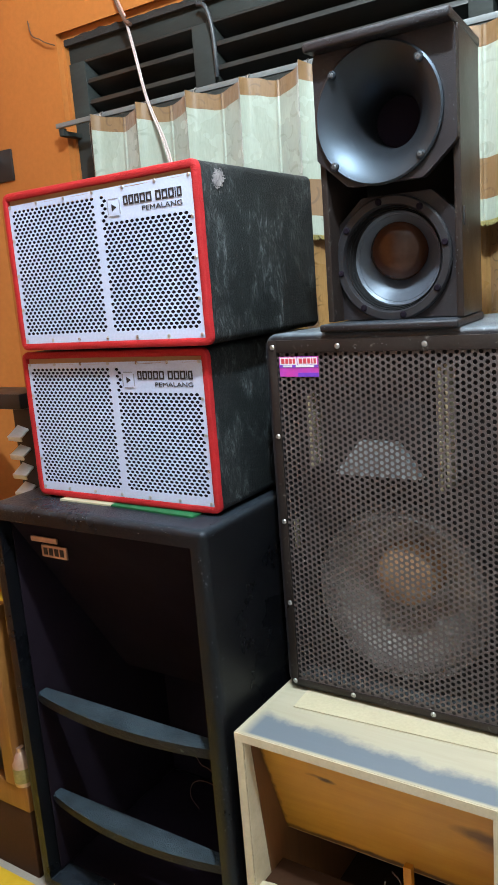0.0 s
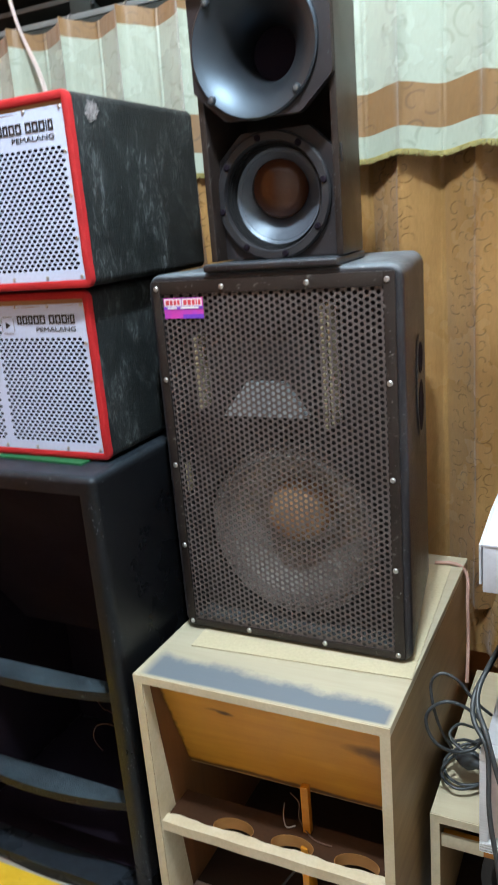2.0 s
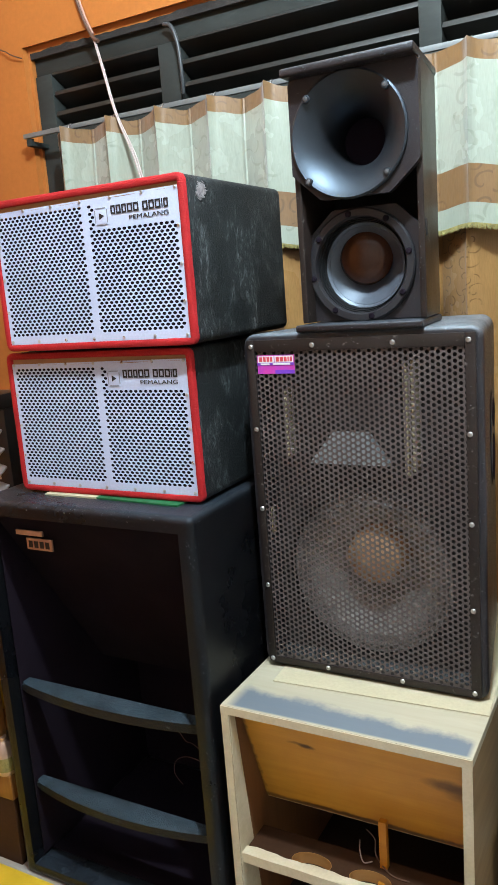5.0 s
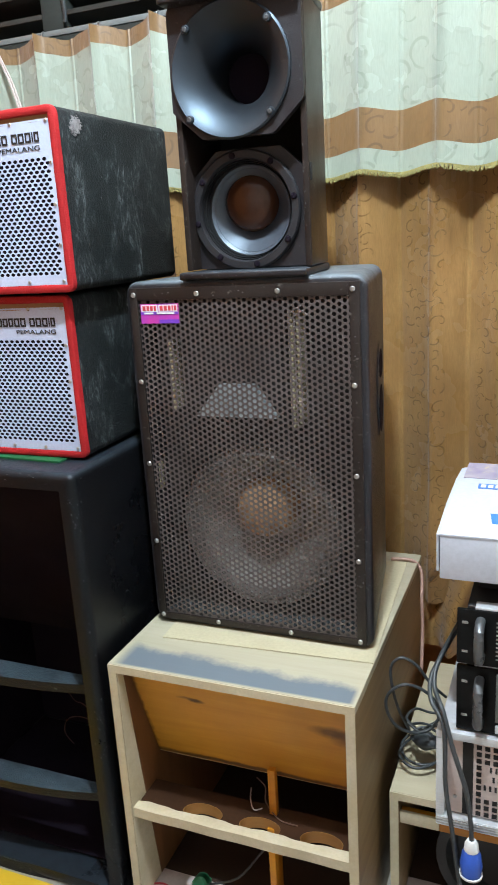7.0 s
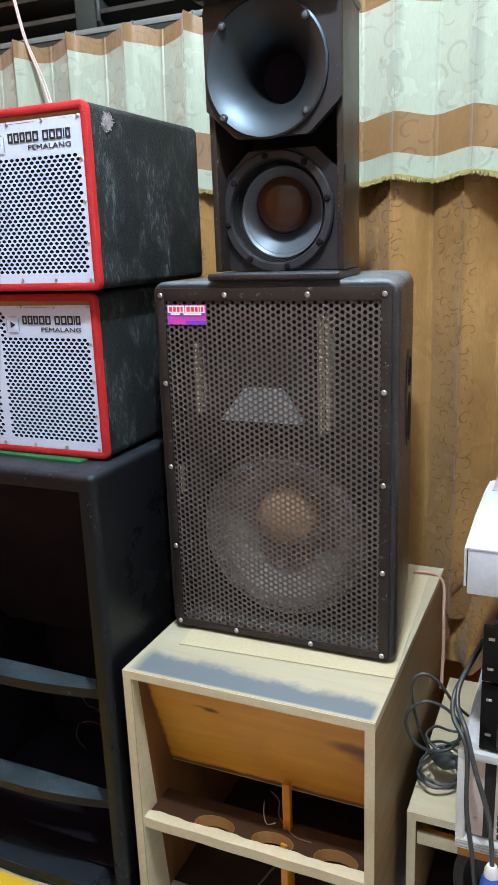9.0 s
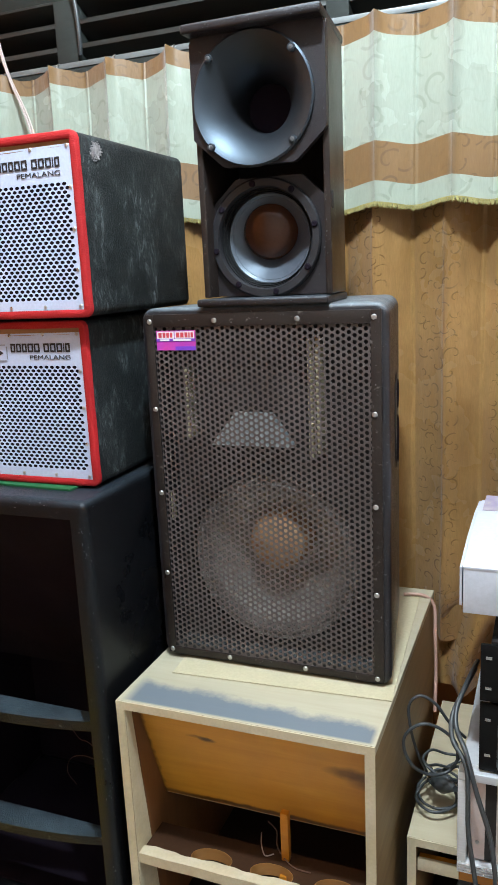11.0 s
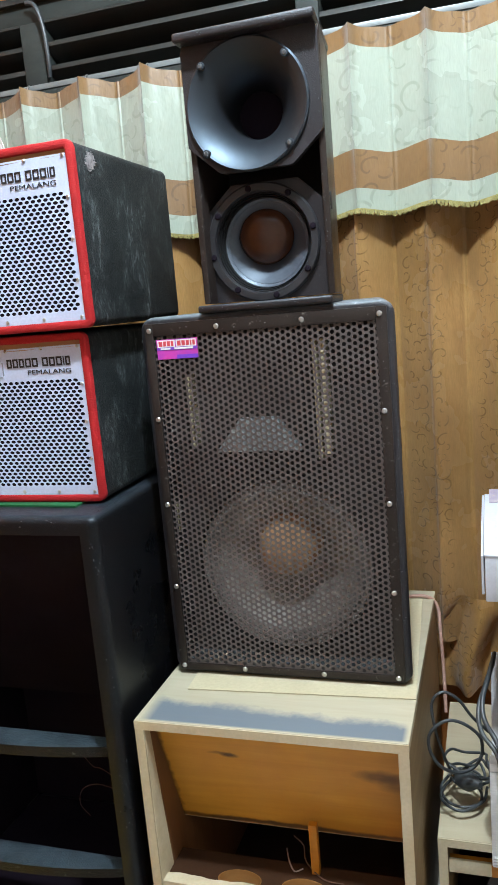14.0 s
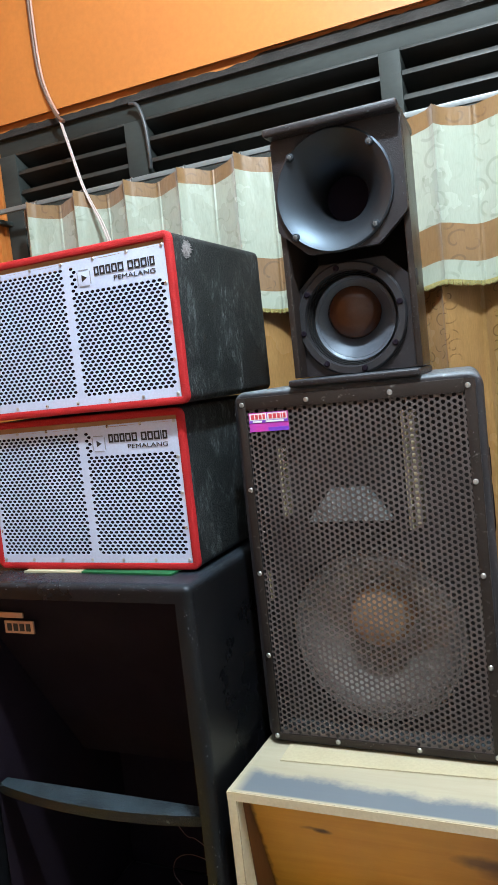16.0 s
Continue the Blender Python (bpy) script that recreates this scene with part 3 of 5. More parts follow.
bm = box(WIN[0] - 0.012, WIN[1] + 0.03, YW - 0.022, YW - 0.0005, WIN[3] + 0.034, TOP)
box(XL, WIN[0] - 0.012, YW - 0.022, YW - 0.0005, 0, TOP, bm=bm)
random.seed(8)
for v in bm.verts:
    if abs(v.co.z - WIN[3] - 0.034) < 1e-4:
        v.co.z += random.uniform(-0.003, 0.003)
tagged(part("plaster_coat", bm, ORANGE, smooth=0), "thick orange painted plaster round the window", "plaster", kind="structure")

# ragged broken plaster along the lintel's lower edge
random.seed(3)
bm, n = bmesh.new(), 90
lo, hi = [], []
for i in range(n + 1):
    x = WIN[0] + (WIN[1] - WIN[0]) * i / n
    d = 0.022 + 0.02 * abs(noise.noise((x * 5, 0.3, 0))) + 0.008 * random.random()
    lo.append((x, WIN[3] - 0.001)), hi.append((x, WIN[3] + d * (0.6 if x < -0.9 else 0.9)))
prism([(p[0], p[1]) for p in lo] + [(p[0], p[1]) for p in hi[::-1]], "y", YW - 0.003, YW + 0.02, bm)
tagged(part("trim", bm, PLASTER_EDGE, smooth=0), "ragged dark broken plaster under the lintel", "plaster edge", kind="structure")

# louvred window: frame, posts, slats in three bays
win = thing("window_1", (-0.84, 1.9, WIN[2]), "dark grey timber window with louvre slats and night behind", "window", kind="structure")
FY = 1.875
fr = box(WIN[0], WIN[1], FY, FY + 0.09, WIN[3] - 0.05, WIN[3], 0.003)
box(WIN[0], WIN[1], FY, FY + 0.09, WIN[2], WIN[2] + 0.05, 0.003, fr)
box(WIN[0], WIN[1], FY - 0.003, FY + 0.09, 1.9, 1.965, 0.003, fr)
part("window_frame", fr, FRAME_GREY, win)
for x0, x1 in ((WIN[0], WIN[0] + 0.065), (-1.33, -1.262), (-0.568, -0.512), (-0.085, 0.03)):
    part("post", box(x0, x1, FY - 0.006, FY + 0.085, WIN[2] + 0.05 if x0 > -0.1 or x0 < -1.7 else 1.965, WIN[3] - 0.05, 0.003), FRAME_GREY, win)
for x0, x1 in ((WIN[0] + 0.065, -1.33), (-1.262, -0.568), (-0.512, -0.085)):
    for z in (1.985, 2.045, 2.105):
        part("louvre_slat", box(x0, x1, -0.055, 0.055, -0.008, 0.008, 0.002, m=Matrix.Translation((0, FY + 0.05, z + 0.01)) @ Matrix.Rotation(radians(-24), 4, "X")), FRAME_DARK, win)
# pane clips in the strip that the curtain leaves open
strip = part("clip_channel", box(-0.062, -0.038, FY + 0.005, FY + 0.03, 0.82, 1.895, 0.002), FRAME_GREY, win, "weathered metal channel with pane clips")
clip = mesh_of(box(-0.012, 0.01, -0.01, 0.004, -0.009, 0.009, 0.003), "pane_clip", GRIP)
for i in range(11):
    piece("pane_clip", clip, strip, (-0.066, FY + 0.003, 0.87 + 0.098 * i), Matrix.Rotation(radians(20), 4, "X"))
part("pane", box(-1.74, -0.06, FY + 0.05, FY + 0.055, 0.8, 1.9), DARK_INSIDE, win, "dark glass louvre pane")

# ---------- curtain and its rail ----------
RZ, RY = 1.948, 1.795
rail = thing("curtain_rail", (-0.9, RY, RZ - 0.012), "white metal curtain rail on brackets", "curtain rail")
part("rail", box(-1.808, 0.05, RY - 0.006, RY + 0.006, RZ - 0.007, RZ + 0.007, 0.002), RAIL_PAINT, rail)
for x in (-1.79, -1.29, -0.47, 0.03):
    b = box(x - 0.012, x + 0.012, RY + 0.006, FY + 0.002, RZ - 0.03, RZ - 0.016, 0.002)
    box(x - 0.01, x + 0.01, RY - 0.002, RY + 0.012, RZ - 0.03, RZ - 0.008, 0.002, b)
    part("bracket", b, FRAME_GREY, rail)

PL = 0.17    # pleat to pleat


def fold(x, z, depth, sharp):
    s = (x / PL) % 1.0
    tri = 1 - abs(2 * s - 1)
    near = min(s, abs(s - 0.5), 1 - s) * PL
    top = max(0.0, min(1.0, (z - 1.5) / 0.43))
    return -depth * (tri ** sharp) + 0.006 * noise.noise((x * 9, z * 2.5, 1.0)) - 0.012 * top * math.exp(-((s - 0.5) / 0.06) ** 2) - 0.005 * math.exp(-(near / 0.0032) ** 2)


def valance_y(x, z):
    return 1.788 + fold(x, z, 0.034, 1.0) - 0.02 * (1.945 - z) / 0.43


def curtain_y(x, z):
    return 1.842 + fold(x * 1.04 + 0.03, z, 0.074, 1.0) + 0.03 * noise.noise((x * 5, z * 2.4, 4)) + 0.008 * noise.noise((x * 16, z * 7, 8)) + 0.004 * noise.noise((x * 34, z * 13, 5))


def droop(x):
    return -0.016 * math.cos(2 * math.pi * x / PL)


def bands(x0, x1, par):
    def sag(x):
        s = (x / PL) % 1.0
        return -(0.008 if x > -0.75 else 0.018) * abs(math.sin(math.pi * (s - 0.5))) ** 0.8 * (1.0 + 0.5 * noise.noise((x * 3, 0, 1))) + 0.006 * noise.noise((x * 22, 0, 3)) + 0.006
    nx = round((x1 - x0) / PL * 48)
    levels = ((1.895, 1.938, TAN, "top_band", "brown heading band"), (1.668, 1.895, CREAM, "upper_panel", "pale cream cloth"), (1.582, 1.668, TAN, "middle_band", "brown woven band"), (1.53, 1.582, CREAM, "lower_panel", "pale cream cloth"))
    for z0, z1, mat_, nm, lab in levels:
        bm = bmesh.new()
        g = []
        n = max(3, int((z1 - z0) / 0.012))
        for j in range(n + 1):
            row = []
            for i in range(nx + 1):
                x = x0 + (x1 - x0) * i / nx
                z = z0 + (z1 - z0) * j / n
                k = max(0.0, (z - 1.85) / 0.086)
                row.append(bm.verts.new((x, valance_y(x, z), z + k * sag(x) + (1 - k) * 0.35 * droop(x))))
            g.append(row)
        for j in range(n):
            for i in range(nx):
                bm.faces.new((g[j][i], g[j][i + 1], g[j + 1][i + 1], g[j + 1][i]))
        part(nm, bm, mat_, par, lab, smooth=40)
    random.seed(11)
    fb = bmesh.new()
    x = x0
    while x < x1:
        z = 1.531 + 0.35 * droop(x)
        h = (0.006 + 0.006 * random.random()) * (0.8 + 0.5 * noise.noise((x * 12, 0, 6)))
        y, lean = valance_y(x, 1.53) + random.uniform(-0.003, 0.001), random.uniform(-0.004, 0.004)
        w = random.uniform(0.001, 0.0017)
        prism([(x - w, z + 0.005), (x + w, z + 0.005), (x + w + lean, z - 0.6 * h), (x + 0.2 * w + 1.6 * lean, z - h), (x - w + lean, z - 0.6 * h)], "y", y - 0.0015, y + 0.0005, fb)
        x += 0.0016
    part("fringe", fb, FRINGE, par, "ragged yellow fringe")


val = thing("curtain_valance", (-0.9, 1.78, 1.5), "cream pleated valance with brown bands and yellow fringe", "valance")
bands(-1.635, -0.085, val)
bm, g = bmesh.new(), []
for j in range(13):
    z = 1.80 + 0.13 * j / 12
    wide = 0.012 + 0.03 * (j / 12) ** 0.7
    g.append([bm.verts.new((-1.634 - wide * i / 5, valance_y(-1.635, z) - 0.004 + 0.05 * (i / 5) ** 1.5 + 0.003 * math.sin(4 * i + 50 * z), z - 0.012 * i / 5)) for i in range(6)])
for p, q in zip(g, g[1:]):
    for i in range(5):
        bm.faces.new((p[i], p[i + 1], q[i + 1], q[i]))
bmesh.ops.solidify(bm, geom=list(bm.faces), thickness=0.0012)
part("side_return", bm, TAN, val, "brown heading folded round the end", smooth=60)
# the valance's end, folded back to the window post and narrowing downwards
for u0, u1, mat_, lab in ((0.0, 0.6, CREAM, "pale cream cloth folded back"), (0.6, 1.0, TAN, "brown edging folded back")):
    bm, g = bmesh.new(), []
    for j in range(25):
        z = 1.545 + 0.376 * j / 24
        wide = 0.005 + 0.042 * ((z - 1.545) / 0.388) ** 1.3
        g.append([bm.verts.new((-0.0845 + wide * (u0 + (u1 - u0) * i / 6), valance_y(-0.085, z) + 0.9 * wide * (u0 + (u1 - u0) * i / 6) + 0.002 * math.sin(5 * i + 40 * z), z)) for i in range(7)])
    for p, q in zip(g, g[1:]):
        for i in range(6):
            bm.faces.new((p[i], p[i + 1], q[i + 1], q[i]))
    bmesh.ops.solidify(bm, geom=list(bm.faces), thickness=0.0012)
    part("side_return", bm, mat_, val, lab, smooth=60)
hook = mesh_of(tube([(0, 0, 0), (0, -0.012, 0.006), (0, -0.012, 0.022), (0, 0, 0.028)], 0.0018, seg=6), "hook", STEEL)
for i in range(-11, 0):
    x = PL * (i + 0.5)
    if -1.68 < x < -0.09:
        piece("hook", hook, val, (x, RY - 0.002, 1.928))
bm = cloth(-1.685, -0.105, 0.5, 1.62, curtain_y, 880, 34, z_edge=lambda x: 0.03 * math.sin(9 * x) + 0.025 * math.sin(31 * x))
solid("curtain", bm, GOLD, "golden brown damask curtain hanging in pleats", "curtain", smooth=50)


bm = bmesh.new()
g = []
for j in range(41):
    z = 0.325 + 0.25 * j / 40
    w = 0.065 + 0.035 * abs(math.sin(9 * (z - 0.32)))
    c = -0.2 + 0.03 * math.sin(14 * z)
    g.append([bm.verts.new((c - w + 2 * w * i / 26, 1.77 + 0.12 * max(0.0, z - 0.45) - 0.012 * math.sin(i * 0.55 + 16 * z) + 0.05 * noise.noise((i * 0.11, z * 8, 5)), z)) for i in range(27)])
for j in range(40):
    for i in range(26):
        bm.faces.new((g[j][i], g[j][i + 1], g[j + 1][i + 1], g[j + 1][i]))
bmesh.ops.solidify(bm, geom=list(bm.faces), thickness=0.002)
solid("curtain_tail", bm, GOLD, "crumpled golden curtain end hanging behind the stand", "curtain", smooth=60)

# ---------- lamp under the ceiling ----------
lamp = thing("ceiling_lamp", (LAMP[0], LAMP[1], 2.93), "plain glowing lamp in a white ceiling socket", "lamp")
part("socket", lathe([(0, 0.08), (0.008, 0.08), (0.02, 0.06), (0.022, 0.0), (0, 0.0)], (LAMP[0], LAMP[1], 2.93), seg=24), CEILING, lamp)
part("cord", tube([(LAMP[0], LAMP[1], 3.0), (LAMP[0], LAMP[1], 3.1), (LAMP[0], LAMP[1], 3.199)], 0.004), CEILING, lamp)


# ---------- the big two-way loudspeaker with the perforated front ----------
SX0, SX1, SY, SZ0, SZ1 = -0.783, -0.298, 1.252, 0.6075, 1.337
SXC = (SX0 + SX1) / 2
spk = thing("loudspeaker", (SXC, 1.42, SZ0), "large black loudspeaker with dusty perforated steel front", "loudspeaker")
TAPER = 0.148    # the sides draw in towards the back
body = round_open_box(SX0, SX1, SY, 1.60, SZ0, SZ1, 0.03, 0.18, 0.026, 0.009)
for v in body.verts:
    if v.co.y > SY + 0.02:
        v.co.x -= math.copysign(TAPER * (v.co.y - SY - 0.016), v.co.x - SXC)
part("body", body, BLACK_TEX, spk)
GX0, GX1, GZ0, GZ1 = SX0 + 0.023, SX1 - 0.023, SZ0 + 0.017, SZ1 - 0.024
sheet_part("grille", perforated(GZ0, GZ1, GX0 + 0.0, GX1, 0.01165, 0.0101, 0.0042, 0.0042, SY - 0.002, 0.0012, True), GRILLE_BLACK, spk, "dusty dark steel mesh with round holes")
# flat metal strips that hold the front, one a side
for x0, x1, z0, z1 in ((SX0 + 0.012, SX0 + 0.0285, SZ0 + 0.009, SZ1 - 0.012), (SX1 - 0.0315, SX1 - 0.012, SZ0 + 0.009, SZ1 - 0.012), (SX0 + 0.0285, SX1 - 0.0315, SZ1 - 0.036, SZ1 - 0.012), (SX0 + 0.0285, SX1 - 0.0315, SZ0 + 0.009, SZ0 + 0.0225)):
    part("edge_strip", box(x0, x1, SY - 0.0055, SY - 0.0021, z0, z1, 0.0012), FRAME_BROWN, spk)
SCREW = screw_mesh("screw", 0.0052, STEEL)
for i in range(5):
    z = SZ0 + 0.017 + (SZ1 - SZ0 - 0.042) * i / 4
    for x in (SX0 + 0.021, SX1 - 0.025):
        piece("screw", SCREW, spk, (x, SY - 0.0055, z))
for x in (SXC - 0.085, SXC + 0.078):
    piece("screw", SCREW, spk, (x, SY - 0.0055, SZ1 - 0.025))
    piece("screw", SCREW, spk, (x - 0.005, SY - 0.0055, SZ0 + 0.016))
tagged(part("edge_wear", edge_chips([((SX0 + 0.006, SY + 0.0025, SZ0 + 0.03), (SX0 + 0.006, SY + 0.0025, SZ1 - 0.03), 150, 0.003, (-0.5, -1, 0)), ((SX1 - 0.006, SY + 0.0025, SZ0 + 0.03), (SX1 - 0.006, SY + 0.0025, SZ1 - 0.03), 150, 0.003, (0.5, -1, 0)),
                             ((SX0 + 0.03, SY + 0.0025, SZ1 - 0.006), (SX1 - 0.03, SY + 0.0025, SZ1 - 0.006), 130, 0.003, (0, -1, 0.6)), ((SX0 + 0.03, SY + 0.0025, SZ0 + 0.006), (SX1 - 0.03, SY + 0.0025, SZ0 + 0.006), 110, 0.003, (0, -1, -0.5)),
                             ((SX0 + 0.04, SY - 0.0055, SZ1 - 0.024), (SX1 - 0.04, SY - 0.0055, SZ1 - 0.024), 40, 0.004, (0, -1, 0)), ((SX1 - 0.022, SY - 0.0055, SZ0 + 0.04), (SX1 - 0.022, SY - 0.0055, SZ1 - 0.04), 60, 0.004, (0, -1, 0))], 4), CHIP, spk, "pale chips in the worn paint", smooth=0), kind="stuff")
# inside: baffle, horn, woofer, pale board edges
WX, WZ = -0.542, 0.828
wy = SY + 0.049
BAFFLE = [(SX0 + 0.0305, SZ0 + 0.031), (SX1 - 0.0305, SZ0 + 0.031), (SX1 - 0.0305, SZ1 - 0.031), (SX0 + 0.0305, SZ1 - 0.031)]
part("woofer_rim", lathe([(0.19, 0.0), (0.19, 0.012), (0.180, 0.014), (0.1775, 0.004), (0.1755, 0.0)], (WX, wy, WZ), FACING, 56), DARK_INSIDE, spk)
part("woofer_cone", lathe([(0.1415, -0.004), (0.06, -0.098), (0.0, -0.098)], (WX, wy, WZ), FACING, 72), GREY_CONE, spk, "dusty grey woofer cone")
part("woofer_surround", lathe([(0.176, 0.0), (0.170, 0.008), (0.163, 0.002), (0.157, 0.009), (0.15, 0.003), (0.1415, -0.004)], (WX, wy, WZ), FACING, 72), surface("dusty_dark_surround", (0.3, 0.28, 0.265), (0.2, 0.185, 0.175), 0.4), spk, "ribbed dark surround")
part("baffle", panel_with_hole(BAFFLE, WX, WZ, 0.188, wy - 0.002, 0.012, 96), DARK_INSIDE, spk)
part("dust_cap", lathe([(0.064, -0.07), (0.063, -0.015), (0.057, 0.008), (0.035, 0.024), (0.0, 0.03)], (WX - 0.004, wy + 0.03, WZ + 0.026), FACING, 32), DUST_TAN, spk, "tan paper dome of the woofer")
tw = box(-0.665, -0.478, wy - 0.012, wy, 1.03, 1.22, 0.004)
part("horn_plate", tw, DARK_INSIDE, spk)
part("horn_lip", prism([(-0.655, 1.068), (-0.485, 1.068), (-0.53, 1.132), (-0.602, 1.132)], "y", wy - 0.034, wy - 0.012), TWEETER, spk, "pale grey lower lip of the high-frequency horn")
for x, z0, z1 in ((-0.452, 1.05, 1.275), (-0.436, 1.06, 1.275), (-0.705, 1.08, 1.22), (-0.757, 0.905, 0.965)):
    part("board_edge", box(x, x + 0.008, wy - 0.036, wy, z0, z1, 0.001), PLY_END, spk, "pale bare board edge")
# side handle: flat oval plate; black discs paint the shade of its holes
OUT = Matrix.Rotation(radians(90), 4, "Y")    # turns +z to +x
HANDLE_Y = 1.455
HANDLE_X = SX1 - TAPER * (HANDLE_Y - SY - 0.016)
LEAN = Matrix.Rotation(math.atan(TAPER), 4, "Z")
hd = part("handle_plate", lathe([(0.0, 0.001), (0.098, 0.001), (0.1, 0.002), (0.098, 0.004), (0.0, 0.004)], (0, 0, 0), Matrix.Translation((HANDLE_X - 0.001, HANDLE_Y, 1.09)) @ LEAN @ OUT @ Matrix.Diagonal((1, 0.55, 1, 1)), 40), RUBBER, spk, "black oval carrying handle plate")
for z, ry, rz in ((1.145, 0.036, 0.03), (1.052, 0.042, 0.05)):
    part("handle_hole", lathe([(0.0, 0.0), (0.8, 0.0), (1.0, 0.0045), (0.92, 0.0055), (0.75, 0.0045), (0.7, 0.004), (0.0, 0.004)], (0, 0, 0), Matrix.Translation((HANDLE_X - 0.0005, HANDLE_Y, z)) @ LEAN @ OUT @ Matrix.Diagonal((rz, ry, 1, 1)), 32), VOID, hd)
# sticker at the upper corner
st = part("sticker", box(-0.75, -0.667, SY - 0.0032, SY - 0.0021, 1.2565, 1.294), STICKER_PINK, spk, "magenta and violet printed sticker")
yy = SY - 0.0034
part("print", box(-0.748, -0.712, yy - 0.0004, yy, 1.279, 1.2925), PRINT_WHITE, st)
part("print", box(-0.71, -0.669, yy - 0.0004, yy, 1.279, 1.2925), PRINT_WHITE, st)
for x0, x1 in ((-0.745, -0.738), (-0.736, -0.73), (-0.728, -0.722), (-0.72, -0.715), (-0.707, -0.7), (-0.698, -0.691), (-0.689, -0.683), (-0.681, -0.678), (-0.676, -0.671)):
    part("print_bar", box(x0, x1, yy - 0.0008, yy - 0.0004, 1.281, 1.2905), STICKER_RED, st)
part("print", box(-0.75, -0.667, yy - 0.0004, yy, 1.2735, 1.279), STICKER_VIOLET, st)
for x0, x1 in ((-0.742, -0.722), (-0.714, -0.676)):
    part("print_bar", box(x0, x1, yy - 0.0008, yy - 0.0004, 1.2745, 1.278), PRINT_WHITE, st)
part("print", box(-0.71, -0.667, yy - 0.0004, yy, 1.2565, 1.264), STICKER_VIOLET, st)

# ---------- the small horn loudspeaker on top ----------
HX0, HX1, HY, HZ0, HZ1 = -0.652, -0.414, 1.27, 1.337, 1.818
HXC = -0.535
hs = thing("horn_loudspeaker", (HXC, 1.38, HZ0), "slim black loudspeaker with round horn above a woofer", "loudspeaker")


def wedge(x0, x1, y0, x2, x3, y1, z0, z1, bevel):
    """A board that runs from x0..x1 at its front to x2..x3 at its back."""
    bm = prism([(x0, y0), (x1, y0), (x3, y1), (x2, y1)], "z", z0, z1)
    bmesh.ops.bevel(bm, geom=list(bm.edges), offset=bevel, segments=3, profile=0.6, affect="EDGES")
    return bm


part("top_board", wedge(HX0 - 0.002, HX1 + 0.013, HY - 0.04, HX0 + 0.008, HX1 - 0.004, 1.44, HZ1 - 0.016, HZ1, 0.0055), BOARD_BLACK, hs)
part("bottom_board", wedge(HX0 - 0.004, HX1 + 0.012, HY - 0.03, HX0 + 0.008, HX1 - 0.004, 1.44, HZ0, HZ0 + 0.014, 0.005), BOARD_BLACK, hs)
part("side_board", wedge(HX0, HX0 + 0.012, HY + 0.001, HX0 + 0.01, HX0 + 0.022, 1.435, HZ0 + 0.016, HZ1 - 0.016, 0.002), FRAME_BROWN, hs)
part("side_board", wedge(HX1, HX1 + 0.012, HY + 0.001, HX1 - 0.018, HX1 - 0.006, 1.435, HZ0 + 0.016, HZ1 - 0.016, 0.002), FRAME_BROWN, hs)
part("back_board", box(HX0 + 0.021, HX1 - 0.017, 1.42, 1.435, HZ0 + 0.016, HZ1 - 0.016), DARK_INSIDE, hs)


HZ, WZ2 = 1.690, 1.457
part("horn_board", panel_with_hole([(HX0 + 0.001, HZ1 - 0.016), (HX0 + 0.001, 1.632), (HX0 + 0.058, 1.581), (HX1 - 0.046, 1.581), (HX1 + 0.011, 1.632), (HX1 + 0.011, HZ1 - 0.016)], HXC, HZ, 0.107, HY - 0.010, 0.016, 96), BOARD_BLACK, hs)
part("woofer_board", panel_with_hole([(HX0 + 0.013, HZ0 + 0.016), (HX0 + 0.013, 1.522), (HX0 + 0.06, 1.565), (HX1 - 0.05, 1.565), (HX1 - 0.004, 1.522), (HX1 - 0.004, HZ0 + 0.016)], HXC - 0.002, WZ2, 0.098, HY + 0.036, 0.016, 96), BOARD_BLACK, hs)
hp = [(0.1125, -0.001), (0.1125, 0.004), (0.109, 0.006)] + [(0.044 + 0.065 * (1 - k / 16) ** 1.9, 0.006 - 0.1 * (k / 16) ** 1.22) for k in range(1, 17)] + [(0.043, -0.125), (0.0, -0.145)]
# Black disc closes the flare; the shade of its depth is put in as colour.
part("throat", lathe([(0.0435, 0.0), (0.0, 0.002)], (HXC, HY - 0.011 + 0.098, HZ), FACING, 32), VOID, hs, "black disc for the shade in the horn's throat")
part("horn", lathe(hp, (HXC, HY - 0.011, HZ), FACING, 72), HORN, hs, "satin black round horn flare")
bolt = screw_mesh("bolt", 0.0045, GRIP)
for dx, dz in ((-0.077, 0.073), (0.075, 0.071), (-0.08, -0.073), (0.073, -0.074)):
    lug = part("bolt_lug", lathe([(0, 0.0), (0.0075, 0.0), (0.0075, 0.004), (0.006, 0.006), (0, 0.006)], (HXC + dx, HY - 0.014, HZ + dz), FACING, 20), HORN, hs)
    piece("bolt", bolt, lug, (HXC + dx, HY - 0.0195, HZ + dz))
wp = (HXC - 0.002, HY + 0.0355, WZ2)
part("woofer_rim", lathe([(0.108, 0.0), (0.108, 0.006), (0.105, 0.009), (0.093, 0.009), (0.09, 0.004), (0.09, -0.004)], wp, FACING, 64), RIM_BLACK, hs, "black cast woofer rim")
part("surround", lathe([(0.09, -0.002), (0.0885, -0.001), (0.087, -0.008), (0.0855, -0.006), (0.084, -0.014), (0.0828, -0.012), (0.081, -0.021)], wp, FACING, 64), RUBBER, hs)
part("cone", lathe([(0.0815, -0.021), (0.076, -0.026), (0.0752, -0.0258), (0.066, -0.035), (0.056, -0.045), (0.048, -0.053), (0.03, -0.064), (0.0, -0.066)], wp, FACING, 64), CONE, hs, "glossy black woofer cone")
